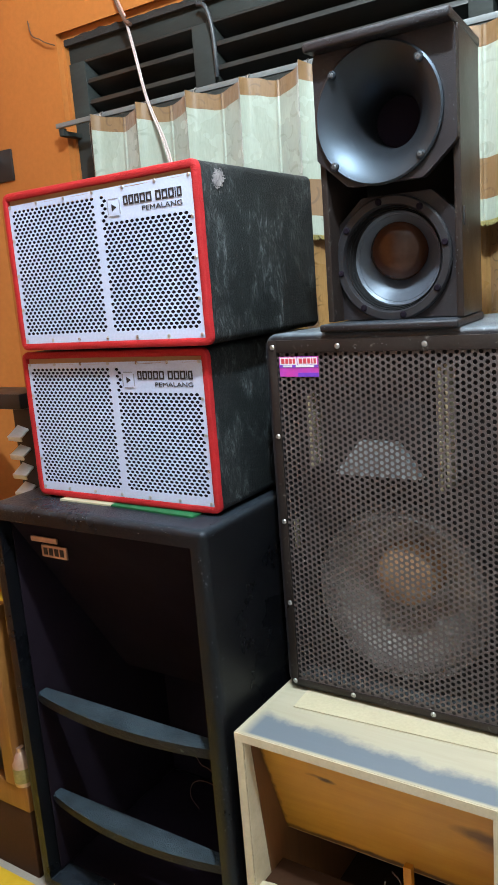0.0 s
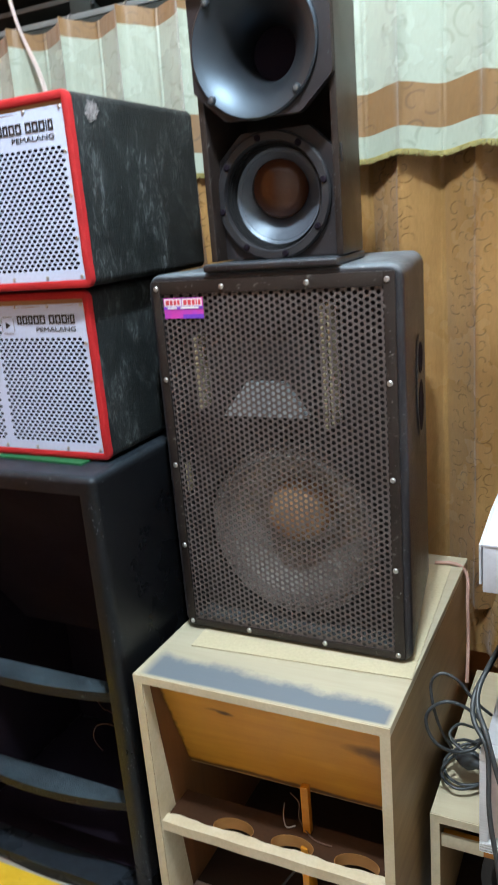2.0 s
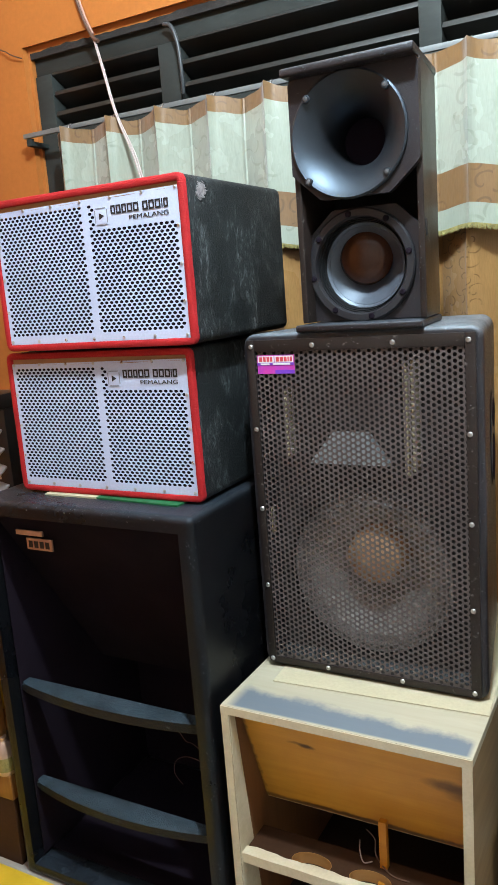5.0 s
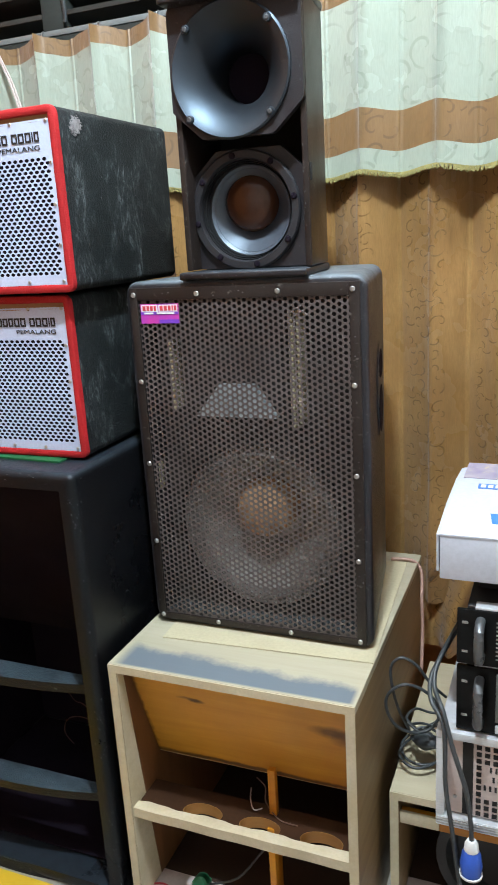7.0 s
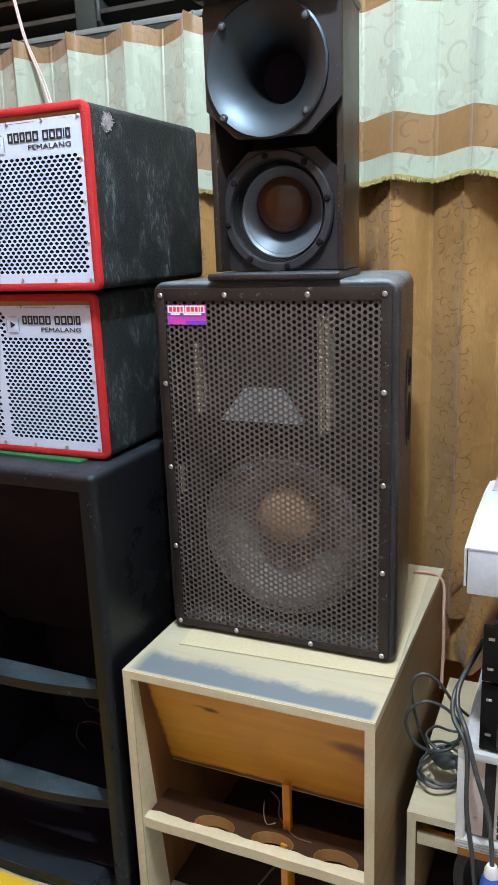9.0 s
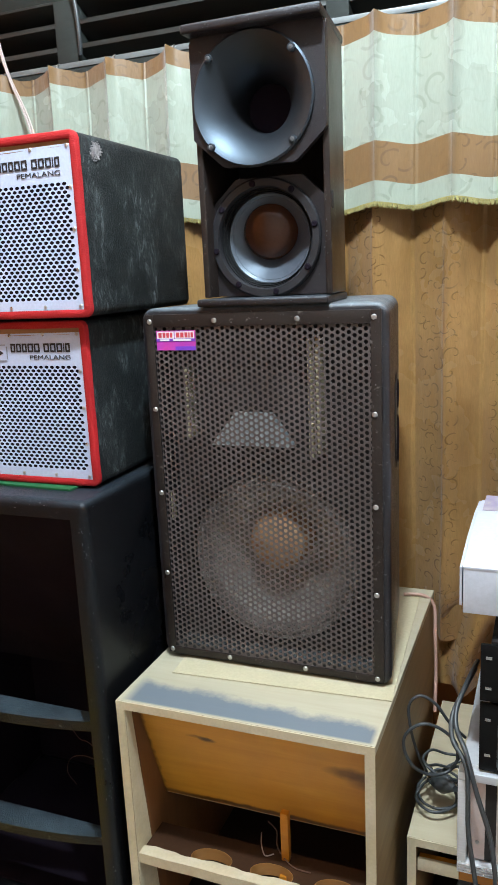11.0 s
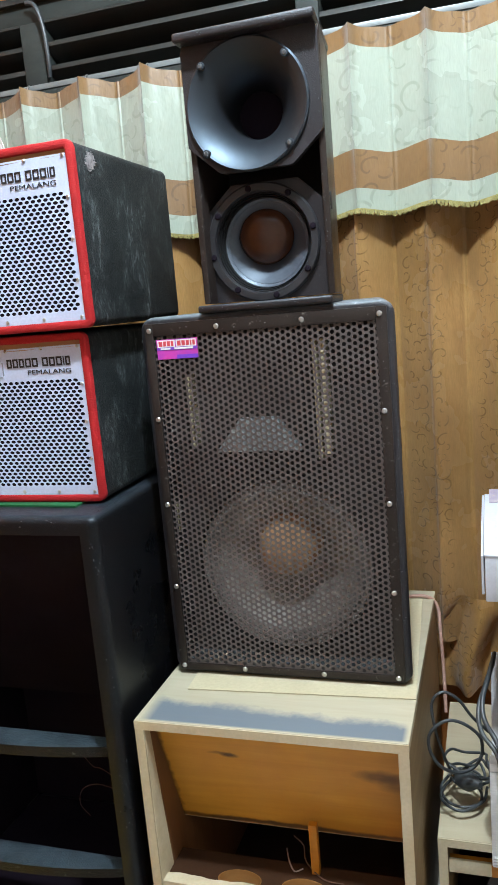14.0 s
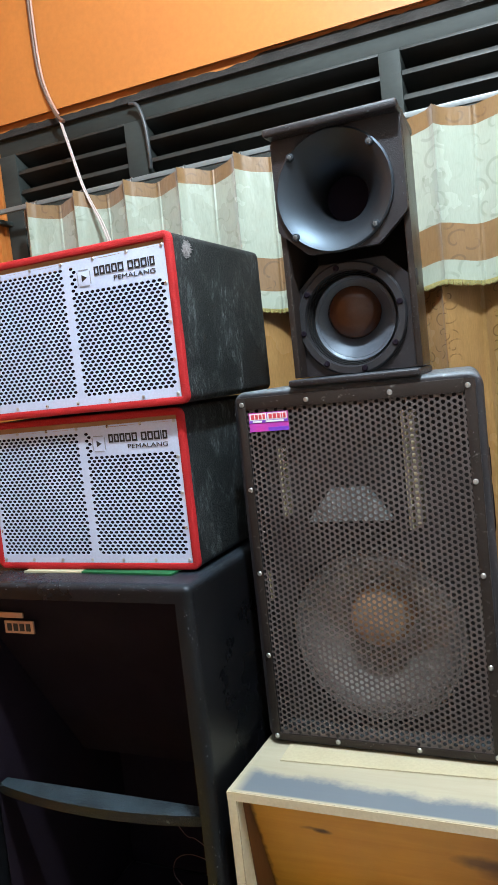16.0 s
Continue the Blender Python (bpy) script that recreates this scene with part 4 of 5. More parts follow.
part("dust_cap", lathe([(0.055, -0.052), (0.0515, -0.040), (0.043, -0.031), (0.024, -0.0245), (0.0, -0.0225)], (wp[0] - 0.008, wp[1], wp[2] + 0.016), FACING, 48), DUST_BROWN, hs, "dark brown shiny dome")
notch = mesh_of(lathe([(0, 0), (0.006, 0), (0.006, 0.0035), (0.004, 0.005), (0, 0.005)], (0, 0, 0), FACING, 12), "rim_bolt", VOID)
for k in range(8):
    a = 2 * math.pi * (k + 0.25) / 8
    piece("rim_bolt", notch, hs, (wp[0] + 0.099 * math.cos(a), wp[1] - 0.007, wp[2] + 0.099 * math.sin(a)))
tagged(part("edge_wear", edge_chips([((HX0, HY - 0.0405, HZ1 - 0.008), (HX1 + 0.01, HY - 0.0405, HZ1 - 0.008), 90, 0.004, (0, -1, 0)), ((HX1 + 0.0062, HY - 0.0105, HZ0 + 0.03), (HX1 + 0.0062, HY - 0.0105, HZ1 - 0.03), 60, 0.002, (0, -1, 0)),
                             ((HX0, HY - 0.0305, HZ0 + 0.008), (HX1 + 0.01, HY - 0.0305, HZ0 + 0.008), 60, 0.003, (0, -1, 0))], 9, 0.0014), CHIP_GLINT, hs, "rubbed grey specks in the black paint", smooth=0), kind="stuff")
part("side_catch", box(HX1 + 0.008, HX1 + 0.0135, HY + 0.012, HY + 0.022, 1.5, 1.53, 0.001), RUBBER, hs)

# ---------- two red-fronted loudspeakers, one on the other ----------
RX0, RX1, RY0, RZ0, RZ1 = -1.318, -0.816, 1.126, 1.331, 1.652
red = thing("red_loudspeaker", ((RX0 + RX1) / 2, 1.33, RZ0), "black carpeted loudspeaker with red rim and pale perforated front", "loudspeaker", "stacked red-fronted loudspeakers")
part("body", round_open_box(RX0, RX1, RY0 + 0.010, 1.545, RZ0, RZ1, 0.018, 0.032, 0.0155, 0.003), BLACK_WORN, red, "worn black carpet with pale scuffs")


def rim(x0, x1, y0, y1, z0, z1, w, r, corner=0.016):
    """A padded frame with rounded corners and round edges."""
    bm = bmesh.new()
    prof = [(0, y1), (0, y0 + r), (r * 0.3, y0 + r * 0.3), (r, y0), (w - r, y0), (w - r * 0.3, y0 + r * 0.3), (w, y0 + r), (w, y1)]
    loops = []
    for u, y in prof:
        c = max(corner - u, 0.001)
        pts = []
        for cx, cz, a0 in ((x1 - u - c, z1 - u - c, 0), (x0 + u + c, z1 - u - c, 90), (x0 + u + c, z0 + u + c, 180), (x1 - u - c, z0 + u + c, 270)):
            pts += [(cx + c * math.cos(radians(a0 + 18 * k)), cz + c * math.sin(radians(a0 + 18 * k))) for k in range(6)]
        full = []
        for k, (ax, az) in enumerate(pts):
            bx_, bz_ = pts[(k + 1) % len(pts)]
            n = 12 if k % 6 == 5 else 1
            full += [(ax + (bx_ - ax) * q / n, az + (bz_ - az) * q / n) for q in range(n)]
        loops.append([bm.verts.new((px + 0.0006 * noise.noise((px * 40, pz * 40, 1)), y + 0.0016 * noise.noise((px * 22, pz * 22, 7)), pz + 0.0008 * noise.noise((px * 40, pz * 40, 4)))) for px, pz in full])
    for p, q in zip(loops, loops[1:]):
        for k in range(len(p)):
            n = (k + 1) % len(p)
            bm.faces.new((p[k], p[n], q[n], q[k]))
    return bm


part("rim", rim(RX0 - 0.0015, RX1 + 0.0015, RY0, RY0 + 0.012, RZ0 - 0.001, RZ1 + 0.001, 0.015, 0.005), RED, red, "red felt edging")
part("backing_strip", box(RX0 + 0.014, RX1 - 0.014, RY0 + 0.008, RY0 + 0.03, RZ0 + 0.013, RZ1 - 0.013), surface("brown_hardboard", (0.42, 0.22, 0.1), (0.36, 0.18, 0.08), 0.7), red, "brown hardboard showing above the steel front")
# Black sheet just behind the holes puts the cabinet's inner shade there.
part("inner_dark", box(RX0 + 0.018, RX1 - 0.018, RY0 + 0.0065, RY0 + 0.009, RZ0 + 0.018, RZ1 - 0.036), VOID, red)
PZ0, PZ1 = RZ0 + 0.0135, RZ1 - 0.024
PX0, PX1 = RX0 + 0.0135, RX1 - 0.0135
MID0, MID1 = -1.0615, -1.0505
LOGO = (-1.034, 1.572, 1.612)


def ragged(x, z):
    return (0.003 * noise.noise((x * 14, 0, 2)) + 0.002 * (x - PX0) / 0.5) if z > PZ1 - 0.004 else 0.0


def no_hole(x, z):
    return (MID0 - 0.004 < x < MID1 + 0.004) or z > PZ1 - 0.01 or z < PZ0 + 0.016 or x < PX0 + 0.012 or x > PX1 - 0.010 or (x > LOGO[0] - 0.004 and LOGO[1] - 0.006 < z < LOGO[2] + 0.004)


sheet_part("grille", perforated(PX0, PX1, PZ0, PZ1, 0.0127, 0.0071, 0.0053, 0.00333, RY0 + 0.0035, 0.0015, False, no_hole, wave=ragged), WHITE_STEEL, red, "pale silver steel front with oval holes")
sm = screw_mesh("screw", 0.0036, STEEL)
for i in range(7):
    x = PX0 + 0.006 + (PX1 - PX0 - 0.012) * i / 6
    piece("screw", sm, red, (x, RY0 + 0.003, PZ1 - 0.003 + ragged(x, PZ1)))
    piece("screw", sm, red, (x, RY0 + 0.003, PZ0 + 0.006))
for i in range(1, 4):
    for x in (PX0 + 0.005, PX1 - 0.005):
        piece("screw", sm, red, (x, RY0 + 0.003, PZ0 + (PZ1 - PZ0) * i / 4))
# mark: outlined square with a triangle, a row of bars for the name, a town's name below
mk = part("mark_outline", box(-1.031, -0.999, RY0 + 0.0029, RY0 + 0.0036, 1.576, 1.609, 0.0003), WHITE_STEEL, red)
ol = bmesh.new()
for a, b, c, d in ((-1.031, -1.029, 1.58, 1.605), (-1.001, -0.999, 1.58, 1.605), (-1.027, -1.003, 1.607, 1.609), (-1.027, -1.003, 1.576, 1.578)):
    box(a, b, RY0 + 0.0023, RY0 + 0.003, c, d, bm=ol)
part("outline", ol, surface("grey_ink", (0.3, 0.31, 0.36), (0.26, 0.27, 0.32), 0.5, bump=0), mk)
part("triangle", prism([(-1.020, 1.586), (-1.008, 1.5925), (-1.020, 1.599)], "y", RY0 + 0.0022, RY0 + 0.003), INK, mk)
x = -0.990
for k, w in enumerate((0.011, 0.0115, 0.011, 0.0125, 0.0125, 0, 0.0125, 0.0125, 0.0125, 0.003, 0.0105)):
    if w == 0:
        x += 0.007
        continue
    a, b, c, d = x, x + 1.09 * w - 0.0012, 1.5935, 1.6105
    nb = bmesh.new()
    if w > 0.004:
        for q in ((a, b, d - 0.0036, d), (a, b, c, c + 0.0036), (a, a + 0.003, c + 0.0036, d - 0.0036), (b - 0.003, b, c + 0.0036, d - 0.0036)):
            box(q[0], q[1], RY0 + 0.0023, RY0 + 0.0031, q[2], q[3], bm=nb)
    else:
        box(a, b, RY0 + 0.0023, RY0 + 0.0031, c, d, bm=nb)
    part("name_bar", nb, INK, red, smooth=0)
    x += 1.09 * w + 0.0013
words("PEMALANG", 0.0122, (-0.9475, RY0 + 0.0026, 1.5795), INK, red, squeeze=1.52)
second = copy_thing(red, Matrix.Translation((-1.097, 1.352, 1.0025)))
second["label"] = "black carpeted loudspeaker with red rim standing on a paper strip"
bm = bmesh.new()
random.seed(5)
for k in range(230):
    a, d = random.uniform(0, 2 * math.pi), 0.017 * random.random() ** 0.6
    y, z = 1.19 + d * 1.1 * math.cos(a) + random.gauss(0, 0.002), 1.622 + d * 0.85 * math.sin(a) + 0.25 * d * math.cos(a) + random.gauss(0, 0.002)
    w = 0.0006 + 0.0028 * (1 - d / 0.02) * random.random()
    prism([(y + w * random.uniform(0.6, 1.5) * math.cos(a), z + w * random.uniform(0.6, 1.4) * math.sin(a)) for a in (0.2, 1.3, 2.5, 3.4, 4.4, 5.5)], "x", RX1 - 0.0005, RX1 + 0.0006 + 0.00001 * k, bm)
part("scuff", bm, surface("torn_pale_backing", (0.36, 0.34, 0.34), (0.24, 0.22, 0.23), 0.8, big=60), red, "pale torn patch in the carpet", smooth=0)

# ---------- paper strips under the lower red one ----------
solid("paper_strip", box(-1.27, -1.12, 1.135, 1.20, 0.9975, 1.0012), CARD, "pale yellow card strip under a loudspeaker", "card")
solid("paper_strip", box(-1.118, -0.895, 1.130, 1.20, 0.9975, 1.0013, m=Matrix.Translation((-1.0, 1.15, 0)) @ Matrix.Rotation(radians(-3), 4, "Z") @ Matrix.Translation((1.0, -1.15, 0))), GREEN_CARD, "green card strip under a loudspeaker", "card")

# ---------- the big black bass cabinet ----------
BX0, BX1, BY, BZ1 = -1.43, -0.822, 1.06, 0.997
sub = thing("bass_cabinet", ((BX0 + BX1) / 2, 1.36, 0.0), "tall black bass cabinet with curved shelves in its open front", "loudspeaker")
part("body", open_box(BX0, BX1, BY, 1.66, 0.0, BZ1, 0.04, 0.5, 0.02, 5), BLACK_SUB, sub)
# Panel and added linings in near-black: the deep front's shade as colour.
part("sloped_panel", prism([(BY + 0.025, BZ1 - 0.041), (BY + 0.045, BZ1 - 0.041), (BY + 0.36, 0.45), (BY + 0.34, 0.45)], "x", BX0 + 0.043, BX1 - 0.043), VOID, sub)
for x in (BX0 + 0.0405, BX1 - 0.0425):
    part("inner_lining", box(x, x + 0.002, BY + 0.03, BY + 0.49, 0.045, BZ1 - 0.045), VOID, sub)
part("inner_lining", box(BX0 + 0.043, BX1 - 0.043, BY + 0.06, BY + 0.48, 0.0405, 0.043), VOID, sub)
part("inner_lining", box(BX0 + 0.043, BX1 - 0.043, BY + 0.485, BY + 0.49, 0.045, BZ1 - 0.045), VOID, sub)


def curved_shelf(z, thick, sink, bow):
    n, front, bm = 24, [], bmesh.new()
    for i in range(n + 1):
        u = i / n
        front.append((BX0 + 0.038 + (BX1 - BX0 - 0.076) * u, BY + sink + bow * (2 * u - 1) ** 2))
    poly = front + [(BX1 - 0.038, BY + 0.062), (BX0 + 0.038, BY + 0.062)]
    prism(poly, "z", z - thick, z, bm)
    bmesh.ops.bevel(bm, geom=[e for e in bm.edges if all(v.co.y < BY + 0.05 for v in e.verts) and abs(e.verts[0].co.z - e.verts[1].co.z) < 1e-5], offset=0.007, segments=3, affect="EDGES")
    return bm


for z, th, sk, bo in ((0.523, 0.022, 0.004, 0.03), (0.251, 0.02, 0.002, 0.035), (0.032, 0.031, -0.002, 0.04)):
    part("curved_shelf", curved_shelf(z, th, sk, bo), SHELF_DUST_SHEEN, sub, "blue-black curved shelf edge, dust and lamp sheen coloured on top")
# Specks along the edges: some rubbed paint, some lamp glints painted on.
tagged(part("edge_wear", edge_chips([((BX1 - 0.005, BY + 0.005, 0.03), (BX1 - 0.005, BY + 0.005, BZ1 - 0.03), 330, 0.006, (0.7, -0.7, 0)), ((BX0 + 0.03, BY + 0.005, BZ1 - 0.005), (BX1 - 0.02, BY + 0.005, BZ1 - 0.005), 260, 0.006, (0, -0.7, 0.7)),
                             ((BX1 - 0.006, BY + 0.02, BZ1 - 0.006), (BX1 - 0.006, 1.6, BZ1 - 0.006), 260, 0.006, (0.7, 0, 0.7)), ((BX0 + 0.02, BY, 0.05), (BX0 + 0.02, BY, BZ1 - 0.05), 130, 0.007, (0, -1, 0))], 6, 0.002), CHIP_GLINT, sub, "rubbed grey specks and painted glints along the edges", smooth=0), kind="stuff")
bg = part("badge", box(-1.338, -1.256, BY + 0.036, BY + 0.041, 0.909, 0.921, 0.001), COPPER, sub, "copper coloured badge with letter shapes")
b2 = part("badge_plate", box(-1.316, -1.238, BY + 0.044, BY + 0.049, 0.872, 0.9, 0.001), COPPER, sub)
for k in range(4):
    part("badge_bar", box(-1.308 + 0.017 * k, -1.297 + 0.017 * k, BY + 0.0425, BY + 0.044, 0.878, 0.894), INK, b2)
part("loose_wire", tube([(-0.955, 1.13, 0.47), (-0.93, 1.12, 0.455), (-0.91, 1.115, 0.457), (-0.885, 1.11, 0.448)], 0.0009), RED_WIRE, sub, "loose dark wire end")
part("loose_wire", tube([(-0.885, 1.13, 0.40), (-0.935, 1.135, 0.405), (-0.975, 1.14, 0.385), (-0.985, 1.14, 0.35), (-0.965, 1.14, 0.325)], 0.0009), RED_WIRE, sub, "thin dark red wire arc")

# ---------- the raw plywood bass cabinet under the big loudspeaker ----------
def ply_cabinet(name, x0, x1, y0, y1, top, label, top_mat, t=0.018):
    c = thing(name, ((x0 + x1) / 2, (y0 + y1) / 2, 0.0), label, "loudspeaker")
    part("top_board", box(x0, x1, y0, y1, top - t, top, 0.0015), top_mat, c)
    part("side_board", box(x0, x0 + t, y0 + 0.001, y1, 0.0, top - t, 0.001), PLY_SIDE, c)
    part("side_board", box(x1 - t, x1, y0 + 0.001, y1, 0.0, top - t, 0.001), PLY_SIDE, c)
    # Back board's dark brown carries the shade inside the cabinet.
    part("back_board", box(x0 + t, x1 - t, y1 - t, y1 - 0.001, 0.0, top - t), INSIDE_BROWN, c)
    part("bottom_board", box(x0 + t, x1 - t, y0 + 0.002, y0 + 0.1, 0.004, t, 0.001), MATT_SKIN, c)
    # Rear of the bottom is coloured dark for the shade behind the opening.
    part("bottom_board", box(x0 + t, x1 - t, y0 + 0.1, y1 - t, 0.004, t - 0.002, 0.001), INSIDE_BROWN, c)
    for a, b in ((x0, x0 + t), (x1 - t, x1)):
        part("board_edge", box(a + 0.0005, b - 0.0005, y0 - 0.002, y0 + 0.001, 0.0, top - t), PLY_END, c)
    part("board_edge", box(x0, x1, y0 - 0.002, y0, top - t, top - 0.001), PLY_END, c)
    return c


WX0, WX1, WY0, WY1, WT = -0.794, -0.288, 1.063, 1.742, 0.604


def stained_ply():
    """Raw plywood with a band of blue-grey sprayed paint behind its front edge, soft at the borders."""
    m, t, p = nodes_of("plywood_with_blue_spray")
    g = noise_of(t, coords(t, (1, 14, 14)), 3.0, 8, 0.65, 0.6)
    c = mixed(t, ramp(t, g, 0.3, 0.72), (0.43, 0.39, 0.285), (0.375, 0.33, 0.23))
    tc, xyz = t.nodes.new("ShaderNodeTexCoord"), t.nodes.new("ShaderNodeSeparateXYZ")
    t.links.new(tc.outputs["Object"], xyz.inputs[0])
    edge = noise_of(t, tc.outputs["Object"], 11.0, 9, 0.72)

    def sums(a, b, op):
        n_ = t.nodes.new("ShaderNodeMath")
        n_.operation = op
        for s_, v_ in zip(n_.inputs, (a, b)):
            if isinstance(v_, float):
                s_.default_value = v_
            else:
                t.links.new(v_, s_)
        return n_.outputs[0]
    # distance behind the front edge, shifted by the noise
    back = sums(sums(xyz.outputs["Y"], (WY1 - WY0) / 2, "ADD"), sums(sums(edge, 0.075, "MULTIPLY"), sums(xyz.outputs["X"], -0.055, "MULTIPLY"), "ADD"), "SUBTRACT")
    band = sums(ramp(t, sums(xyz.outputs["Y"], (WY1 - WY0) / 2, "ADD"), 0.003, 0.009), ramp(t, back, 0.04, 0.016), "MULTIPLY")
    ends = sums(ramp(t, xyz.outputs["X"], -0.245, -0.222), ramp(t, xyz.outputs["X"], 0.25, 0.24), "MULTIPLY")
    c = mixed(t, sums(sums(band, ends, "MULTIPLY"), 0.86, "MULTIPLY"), c, (0.085, 0.12, 0.165))
    t.links.new(c, p.inputs["Base Color"])
    p.inputs["Roughness"].default_value = 0.5
    bumped(t, p, g, 0.15, 0.001)
    return m


wd = ply_cabinet("plywood_cabinet", WX0, WX1, WY0, WY1, WT, "unfinished plywood bass cabinet with sloping inner panel", stained_ply())
part("sloped_panel", prism([(WY0 + 0.034, WT - 0.0185), (WY0 + 0.05, WT - 0.0185), (1.207, 0.322), (1.192, 0.316)], "x", WX0 + 0.019, WX1 - 0.019), stained_panel("oiled_panel_with_stains", [(-0.095, 0.508, 0.022, 0.009, 0.95), (-0.11, 0.512, 0.03, 0.006, 0.6), (0.19, 0.49, 0.055, 0.02, 0.75), (0.225, 0.475, 0.05, 0.03, 0.6), (-0.2355, 0.42, 0.012, 0.4, 0.8), (0.0, 0.322, 0.5, 0.009, 0.9)]), wd, "warm orange oiled plywood panel")
# Lining's slanted front edge draws the top board's shadow; its brown is that shade.
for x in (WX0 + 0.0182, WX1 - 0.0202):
    part("inner_lining", prism([(WY0 + 0.085, 0.02), (WY0 + 0.02, WT - 0.02), (1.7, WT - 0.02), (1.7, 0.02)], "x", x, x + 0.002), PLY_SHADED, wd, "brown slanted lining for the top board's shadow")
# Pale face in front: the part of the same side that catches the lamp.
for x in (WX0 + 0.0181, WX1 - 0.0192):
    part("inner_face", box(x, x + 0.0011, WY0 + 0.001, WY0 + 0.14, 0.019, WT - 0.019), PLY_END, wd, "pale bare inner side")



def shelf_with_holes(x0, x1, y0, y1, z, t, holes, r, deep=0.59):
    """A board with a wavy front edge and round holes; the holes divide it into strips of cells."""
    bm = bmesh.new()
    bounds = [x0] + [(a[0] + b[0]) / 2 for a, b in zip(holes, holes[1:])] + [x1]
    for (hx, hy), a, b in zip(holes, bounds, bounds[1:]):
        seg = 40
        top, bot, ot, ob_ = [], [], [], []
        for i in range(seg):
            w = 2 * math.pi * i / seg
            d = Vector((math.cos(w), math.sin(w)))
            s = min((b - hx) / d.x if d.x > 1e-6 else 9, (a - hx) / d.x if d.x < -1e-6 else 9, (y1 - hy) / d.y if d.y > 1e-6 else 9, (y0 - hy) / d.y if d.y < -1e-6 else 9)
            ex, ey = hx + d.x * s, hy + d.y * s
            if abs(ey - y0) < 1e-4:
                ey += 0.002 * math.sin(ex * 40)
            for lst, px, py, pz in ((top, hx + r * d.x, hy + deep * r * d.y, z), (bot, hx + r * d.x, hy + deep * r * d.y, z - t), (ot, ex, ey, z), (ob_, ex, ey, z - t)):
                lst.append(bm.verts.new((px, py, pz)))
        for ex, ey in ((a, y0), (b, y0), (b, y1), (a, y1)):
            i = round(math.atan2(ey - hy, ex - hx) / (2 * math.pi) * seg) % seg
            ot[i].co, ob_[i].co = (ex, ey, z), (ex, ey, z - t)
        for i in range(seg):
            j = (i + 1) % seg
            for p, q in ((top, ot), (bot, ob_), (top, bot), (ot, ob_)):
                bm.faces.new((p[i], p[j], q[j], q[i]))
    bmesh.ops.remove_doubles(bm, verts=bm.verts, dist=0.0002)
    return bm


PORTS = [(-0.63, 1.102), (-0.503, 1.102), (-0.373, 1.102)]
# The shelf's brown holds both its stain and the shade under the panel.
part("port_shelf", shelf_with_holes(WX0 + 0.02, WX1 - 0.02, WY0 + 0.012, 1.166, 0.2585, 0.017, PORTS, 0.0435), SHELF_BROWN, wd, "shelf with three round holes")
for px, py in PORTS:
    part("port_lining", lathe([(0.0437, -0.026), (0.0437, 0.0004), (0.0425, 0.0004), (0.0425, -0.026)], (px, py, 0.2585), Matrix.Diagonal((1, 0.59, 1, 1)), 32, closed=True), PORT_WOOD, wd, "orange bare wood round the hole")
# Pale lip: the shelf's front strip where the lamp reaches, put in as colour.
ed = bmesh.new()
n = 40
poly = [(WX0 + 0.0185 + (WX1 - WX0 - 0.037) * i / n, WY0 + 0.003 + 0.0006 * math.sin((WX0 + (WX1 - WX0) * i / n) * 45)) for i in range(n + 1)]
prism(poly + [(WX1 - 0.0185, WY0 + 0.03)] + [(WX1 - 0.02 - (WX1 - WX0 - 0.04) * i / 40, WY0 + 0.027 + 0.0022 * math.sin(i * 0.55) + 0.001 * math.sin(i * 1.7)) for i in range(41)] + [(WX0 + 0.0185, WY0 + 0.03)], "z", 0.240, 0.2625, ed)
part("shelf_lip", ed, PLY_END, wd, "pale wavy shelf edge, its lit front strip as colour")
part("panel_edge", prism([(1.192, 0.316), (1.207, 0.322), (1.209, 0.319), (1.194, 0.313)], "x", WX0 + 0.021, WX1 - 0.021), PLY_END, wd, "thin pale lower panel edge")
part("divider", box(-0.496, -0.48, 1.142, 1.156, 0.2585, 0.365, 0.001), PLY_WARM, wd)
part("divider", box(-0.494, -0.48, 1.12, 1.16, 0.018, 0.2415, 0.001), PLY_WARM, wd)
for pts, mt in (([(-0.56, 1.2, 0.2606), (-0.545, 1.16, 0.268), (-0.53, 1.14, 0.262), (-0.515, 1.15, 0.2615)], WIRE_WHITE), ([(-0.54, 1.19, 0.30), (-0.52, 1.185, 0.285), (-0.51, 1.16, 0.27), (-0.47, 1.13, 0.2615), (-0.43, 1.125, 0.262)], BROWN_WIRE)):
    part("loose_wire", tube(pts, 0.0013), mt, wd, "thin loose wire on the shelf")
# terminal with wires lying in the cabinet
tm = thing("wire_terminal", (-0.665, 1.130, 0.018), "green and brass wire terminal with thin red wires", "terminal")
part("block", lathe([(0, 0), (0.017, 0), (0.017, 0.03), (0.012, 0.034), (0, 0.034)], (-0.660, 1.130, 0.05), pose(0, 0, 0, 60, 20, 0), 18), GREEN_PCB, tm)
part("pin", lathe([(0, 0), (0.011, 0), (0.011, 0.022), (0.007, 0.024), (0, 0.024)], (-0.667, 1.120, 0.03), pose(0, 0, 0, 70, -20, 0), 14), BRASS, tm)
part("wire", tube([(-0.675, 1.120, 0.03), (-0.715, 1.110, 0.024), (-0.755, 1.120, 0.021), (-0.785, 1.110, 0.02)], 0.002), STICKER_RED, tm)
part("wire", tube([(-0.645, 1.130, 0.045), (-0.585, 1.150, 0.06), (-0.545, 1.190, 0.1), (-0.515, 1.210, 0.14)], 0.0025), CABLE, tm)
